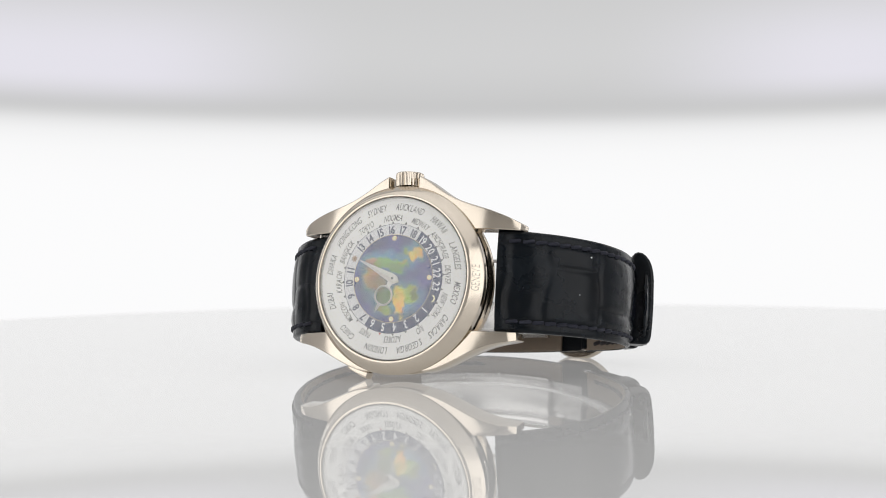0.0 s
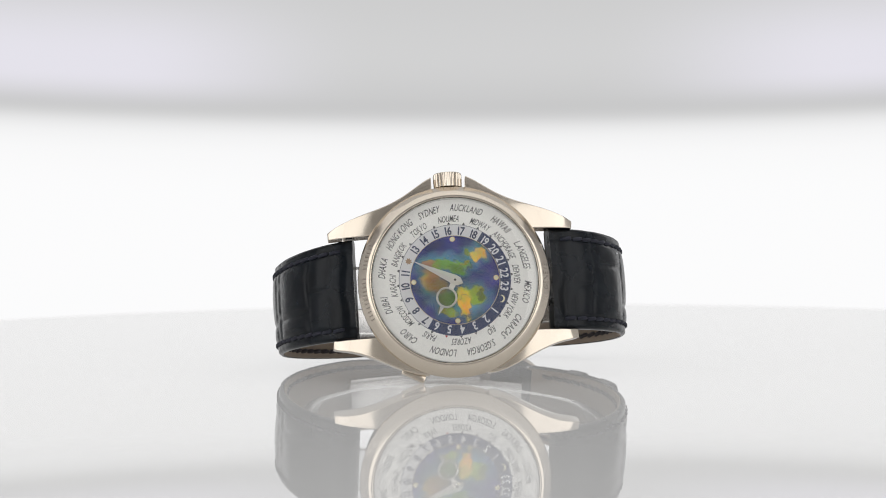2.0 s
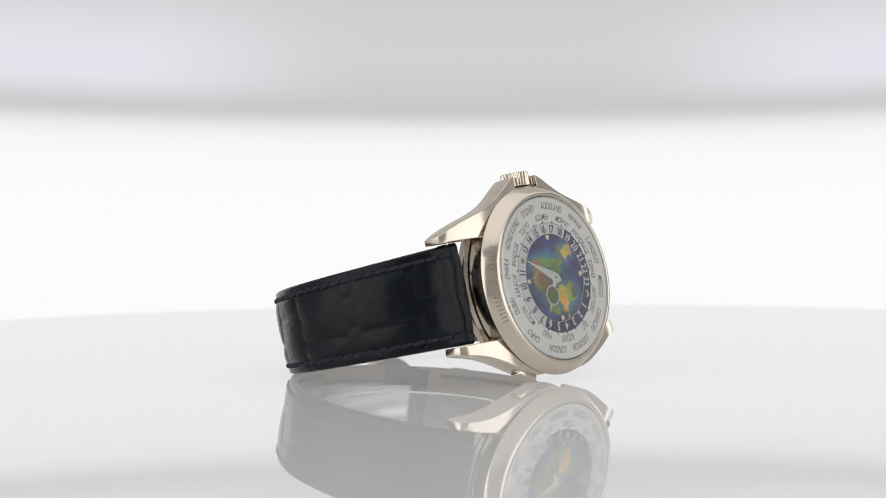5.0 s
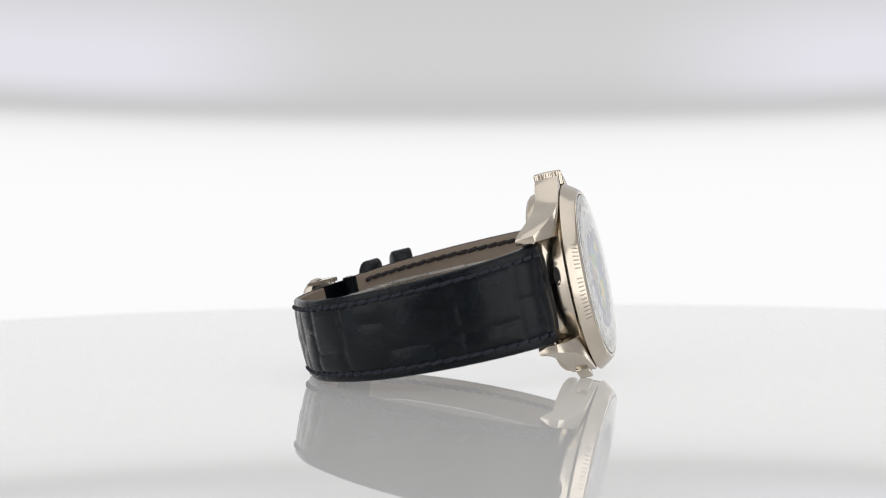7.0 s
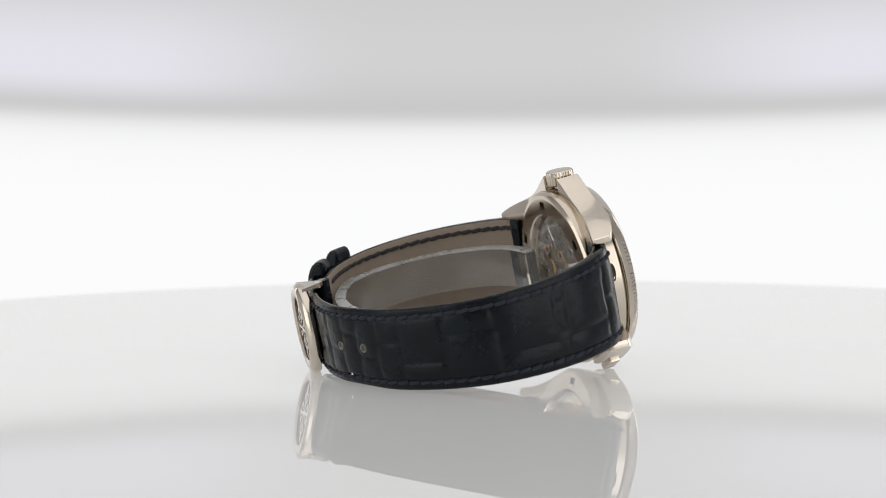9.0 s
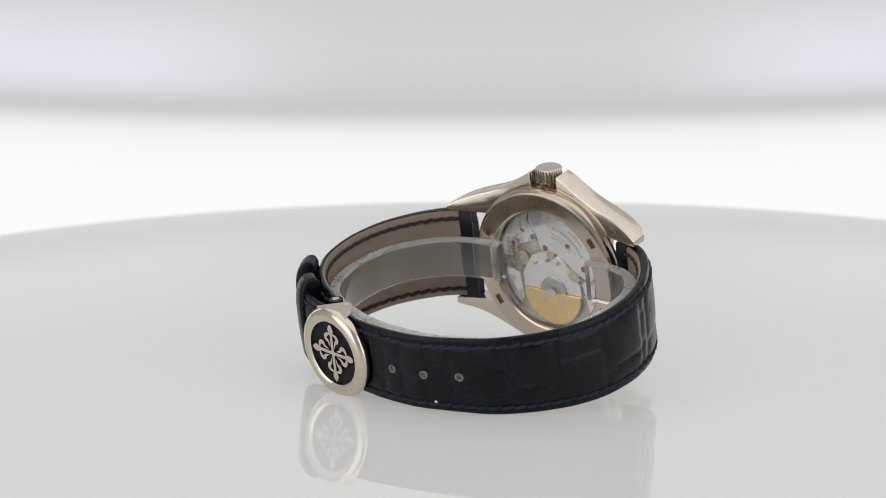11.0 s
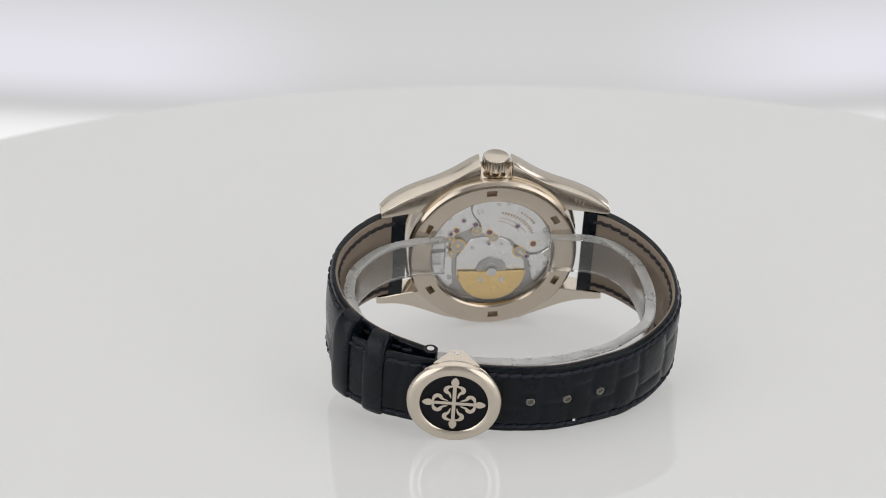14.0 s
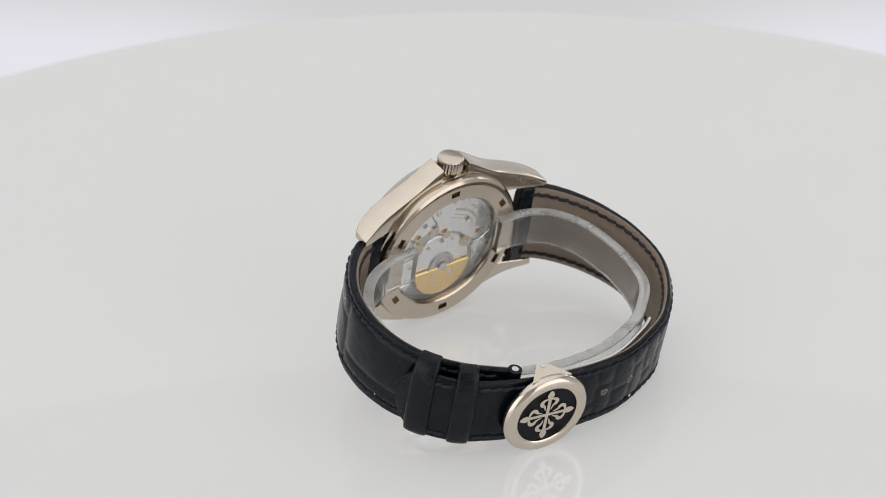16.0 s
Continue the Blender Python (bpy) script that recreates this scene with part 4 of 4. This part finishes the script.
def build_movement():
    bm = bmesh.new()
    disc(bm, 13.62, -6.2, seg=96, z0=-5.6)
    mv = part("movement", done(bm), PLATE_DARK, watch, "rhodium-plated movement with gold micro-rotor")
    seam = [(4.6, 12.4), (4.7, 11.8), (4.9, 10.4), (4.2, 8.8), (3.3, 7.8), (2.7, 6.6), (2.4, 4.6), (1.2, 3.6), (-0.3, 3.2), (-2.0, 3.6), (-4.0, 2.6), (-5.8, 1.0), (-7.2, 0.0),
            (-8.8, -0.9), (-10.2, -0.9), (-11.4, -0.4), (-12.4, 0.4), (-13.2, 1.0)]
    upper = seam + arc_points(13.3, 175, 71, 30)
    lower_right = [(x, y - 0.65) for x, y in seam[12:]] + arc_points(13.3, 181, 222, 14) + [(-9.2, -7.0), (-8.9, -4.6), (-8.2, -2.4)]
    left = arc_points(13.3, 68, 4, 20) + [(9.6, 1.2), (9.2, 3.2), (7.6, 4.3), (5.6, 5.2), (4.2, 6.0), (3.4, 7.3), (4.6, 9.2), (5.1, 10.6)]
    middle = [(7.4, -7.0), (7.6, -2.0), (6.2, 0.4), (4.6, 2.6), (2.2, 3.2), (0.9, 3.1), (-0.5, 2.7), (-2.2, 2.9), (-3.8, 1.9), (-5.2, 0.2), (-6.2, -1.6), (-7.6, -3.0), (-8.0, -7.0)]
    low_left = arc_points(13.3, 0, -48, 14) + [(8.0, -8.6), (8.4, -5.0), (8.6, -1.6), (9.6, 0.4)]
    for outline, z in ((upper, -6.95), (lower_right, -6.85), (left, -6.9), (middle, -6.7), (low_left, -6.8)):
        bm = bmesh.new()
        area = sum(a[0] * b[1] - b[0] * a[1] for a, b in zip(outline, outline[1:] + outline[:1]))
        plate(bm, outline if area > 0 else outline[::-1], -6.1, z)
        part("bridge", done(bm), GENEVA, mv, "striped rhodium bridge with bevelled edge")
    for x, y, r, teeth in ((3.5, 5.1, 1.25, 20), (-0.4, 3.2, 1.15, 18), (-6.3, -0.7, 1.5, 22), (7.4, 1.2, 1.7, 24), (9.3, 3.0, 1.1, 16), (8.6, -0.9, 1.0, 16)):
        bm = bmesh.new()
        cog(bm, x, y, r, teeth, -6.55, -6.99)
        part("wheel", done(bm), YELLOW_GOLD, mv, "gilt gear wheel")
        bm = lathe([(r * 0.8, -6.97), (r * 0.79, -7.02), (r * 0.3, -7.02), (r * 0.28, -6.97)], 24)
        bmesh.ops.translate(bm, vec=(x, y, 0), verts=bm.verts)
        part("wheel_web", done(bm), PLATE_DARK, mv)
    for x, y, r in ((7.95, 5.2, 0.55), (3.85, 6.7, 0.5), (0.7, 4.6, 0.62), (-5.4, 6.1, 0.45), (-9.25, 1.4, 0.62), (-8.0, -1.9, 0.45), (6.5, 7.8, 0.4), (9.2, 4.4, 0.42), (0.6, 1.6, 0.25)):
        bm = lathe([(r + 0.28, -6.9), (r + 0.25, -7.08), (r + 0.05, -7.1), (r, -7.02)], 20)
        bmesh.ops.translate(bm, vec=(x, y, 0), verts=bm.verts)
        cup = part("jewel_setting", done(bm), YELLOW_GOLD if r > 0.5 else STEEL_BRIGHT, mv)
        bm = lathe([(r + 0.02, -6.95), (r, -7.05), (r * 0.3, -7.07), (0.001, -7.0)], 20)
        bmesh.ops.translate(bm, vec=(x, y, 0), verts=bm.verts)
        part("jewel", done(bm), RUBY, cup, "purple-red ruby bearing")
    for x, y, r in ((3.0, 10.0, 0.75), (-11.8, 4.8, 0.75), (-12.4, -1.3, 0.7), (-9.1, -5.0, 0.45), (-12.2, -3.9, 0.45), (9.9, -1.2, 0.5), (10.6, -4.2, 0.6), (-2.2, 1.4, 0.35), (4.1, 0.5, 0.4),
                    (8.9, -7.2, 0.5), (-3.4, 12.3, 0.8), (-0.9, 11.9, 0.5), (9.6, 8.4, 0.5), (-6.8, -1.0, 0.5), (-11.0, -6.5, 0.5)):
        bm = bmesh.new()
        a = (x * 3.1 + y * 1.7) % math.pi
        for sgn in (0, math.pi):
            pts = [(x + r * math.cos(a + sgn + q), y + r * math.sin(a + sgn + q)) for q in [0.2 + (math.pi - 0.4) * k / 10 for k in range(11)]]
            slab(bm, pts, -6.75, -7.08)
        part("screw", done(bm), STEEL_BRIGHT, mv, "slotted steel screw")
    # gilt lettering on the bridge, as plain bars
    for r, a0, a1, h, n in ((9.9, 100, 157, 0.42, 14), (11.4, 122, 145, 0.3, 6), (8.5, 100, 150, 0.16, 18), (7.6, 98, 142, 0.16, 14)):
        bm = bmesh.new()
        for k in range(n):
            b0 = a0 + (a1 - a0) * k / n
            b1 = b0 + (a1 - a0) / n * 0.62
            slab(bm, arc_points(r - h, b0, b1, 2) + arc_points(r + h * 0.6, b1, b0, 2), -6.94, -6.96)
        part("engraved_bars", done(bm), DULL_GOLD, mv, "gilt engraved bars")
    # winding rotor
    cx, cy = -0.35, -5.55
    bm = lathe([(3.4, -6.6), (3.4, -7.0), (3.2, -7.1), (2.5, -7.1), (2.4, -6.95), (1.9, -6.95), (1.8, -7.1), (1.1, -7.15), (0.001, -7.15)], 48)
    bmesh.ops.translate(bm, vec=(cx, cy, 0), verts=bm.verts)
    part("rotor_wheel", done(bm), PLATE_DARK, mv)
    bm = bmesh.new()
    half = [(cx + 7.55 * math.cos(a), cy + 7.55 * math.sin(a)) for a in [math.pi + math.pi * k / 48 for k in range(49)]]
    plate(bm, half, -6.9, -7.45, 0.15)
    rotor = part("micro_rotor", done(bm), YELLOW_GOLD, mv, "half-round yellow gold micro-rotor")
    bm = lathe([(1.15, -7.4), (1.1, -7.6), (0.8, -7.68), (0.001, -7.68)], 28)
    bmesh.ops.translate(bm, vec=(cx, cy, 0), verts=bm.verts)
    part("rotor_hub", done(bm), STEEL_BRIGHT, rotor)
    for sx in (-2.3, 2.3):
        bm = lathe([(0.6, -7.4), (0.58, -7.52), (0.001, -7.52)], 20)
        bmesh.ops.translate(bm, vec=(cx + sx, cy - 2.1, 0), verts=bm.verts)
        part("rivet", done(bm), STEEL_BRIGHT, rotor)
    bm = bmesh.new()
    for k in range(4):
        a = math.pi / 4 + k * math.pi / 2
        lathe([(0.5, -7.44), (0.4, -7.55), (0.001, -7.57)], 12, bm=bm, turn=Matrix.Translation((cx - 0.3 + 0.75 * math.cos(a), cy - 5.0 + 0.75 * math.sin(a), 0)))
    part("rotor_emblem", done(bm), YELLOW_GOLD, rotor, "small raised emblem")


build_movement()


def bezel_bars():
    """Engraving on the bezel's slope: bars for the maker's mark, letters for the town."""
    def slope(bm):
        for v in bm.verts:
            r = math.hypot(v.co.x, v.co.y)
            v.co.z = float(np.interp(r, (17.3, 17.6, 17.95, 18.5, 18.85, 19.15, 19.48), (1.4, 1.27, 0.98, 0.22, -0.3, -0.78, -1.32))) + 0.025
        return bm
    part("engraving", slope(arc_text("GENEVE", 18.45, 0, 1.15, 1.0, 0.9, flip=True)), GOLD_DARK, bezel, "engraved town name")
    for a0, a1, n in ((154, 172, 7), (176, 205, 11)):
        for k in range(n):
            b0 = a0 + (a1 - a0) * k / n
            b1 = b0 + (a1 - a0) / n * 0.32
            bm = bmesh.new()
            pts = arc_points(18.0, b0, b1, 4) + arc_points(18.75, b1, b0, 4)
            bm.faces.new(ring_of(bm, [(x, y, 0) for x, y in pts]))
            part("engraved_bar", slope(done(bm)), GOLD_MARK, bezel)


GOLD_MARK = material("engraved_marks", (0.36, 0.32, 0.27), 0.4, 1.0)
GOLD_DARK = material("engraved_gold", (0.40, 0.36, 0.30), 0.35, 1.0)
bezel_bars()


def hallmark():
    """The fineness mark cut into the back of one lug."""
    bm = bmesh.new()
    x0, lean = -1.4, -0.36
    for ch in "750":
        vs, fs, wide = glyph(ch, 0.02)
        made = []
        for v in vs:
            u, w = x0 + v.x * 0.85, v.y * 0.95 - 0.5
            x, y = -18.2 + u, 12.9 - w - lean * u
            e = (abs(x) - 8.2) / 16.1
            made.append(bm.verts.new((x, y, -6.7 - 3.3 * e * e - 0.08)))
        for f in fs:
            bm.faces.new([made[q] for q in f])
        x0 += wide * 0.85 + 0.15
    part("hallmark", done(bm), GOLD_DARK, watch, "tiny engraved fineness mark")


hallmark()


def corrector_hole():
    # a shallow disc coloured dark, in place of the shade in a deep hole
    bm = lathe([(1.15, -0.3), (1.1, 0.05), (1.0, 0.1), (0.9, 0.06), (0.85, -0.1), (0.001, -0.1)], 28)
    bmesh.ops.scale(bm, vec=(0.56, 1.7, 1.0), verts=bm.verts)
    m = Matrix.Translation((-18.76, 2.5, -3.95)) @ Matrix.Rotation(-math.pi / 2, 4, "Y")
    bmesh.ops.transform(bm, matrix=m, verts=bm.verts)
    part("corrector_hole", done(bm), DARK, case, "shallow recess in the case flank, painted dark for its shade")


corrector_hole()


def motions():
    """The watch and its cuff turn evenly on the table; the backdrop rides with the camera's arm."""
    rows = []
    for k in range(33):
        t = 0.5 * k
        s = t - 7.5
        rows.append((t, Matrix.Rotation(0.2666837 * s + 0.000111387 * s * s, 4, "Z")))
    walk(watch, [(t, m @ WATCH) for t, m in rows])
    walk(cuff, [(t, m @ WATCH) for t, m in rows])
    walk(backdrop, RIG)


motions()
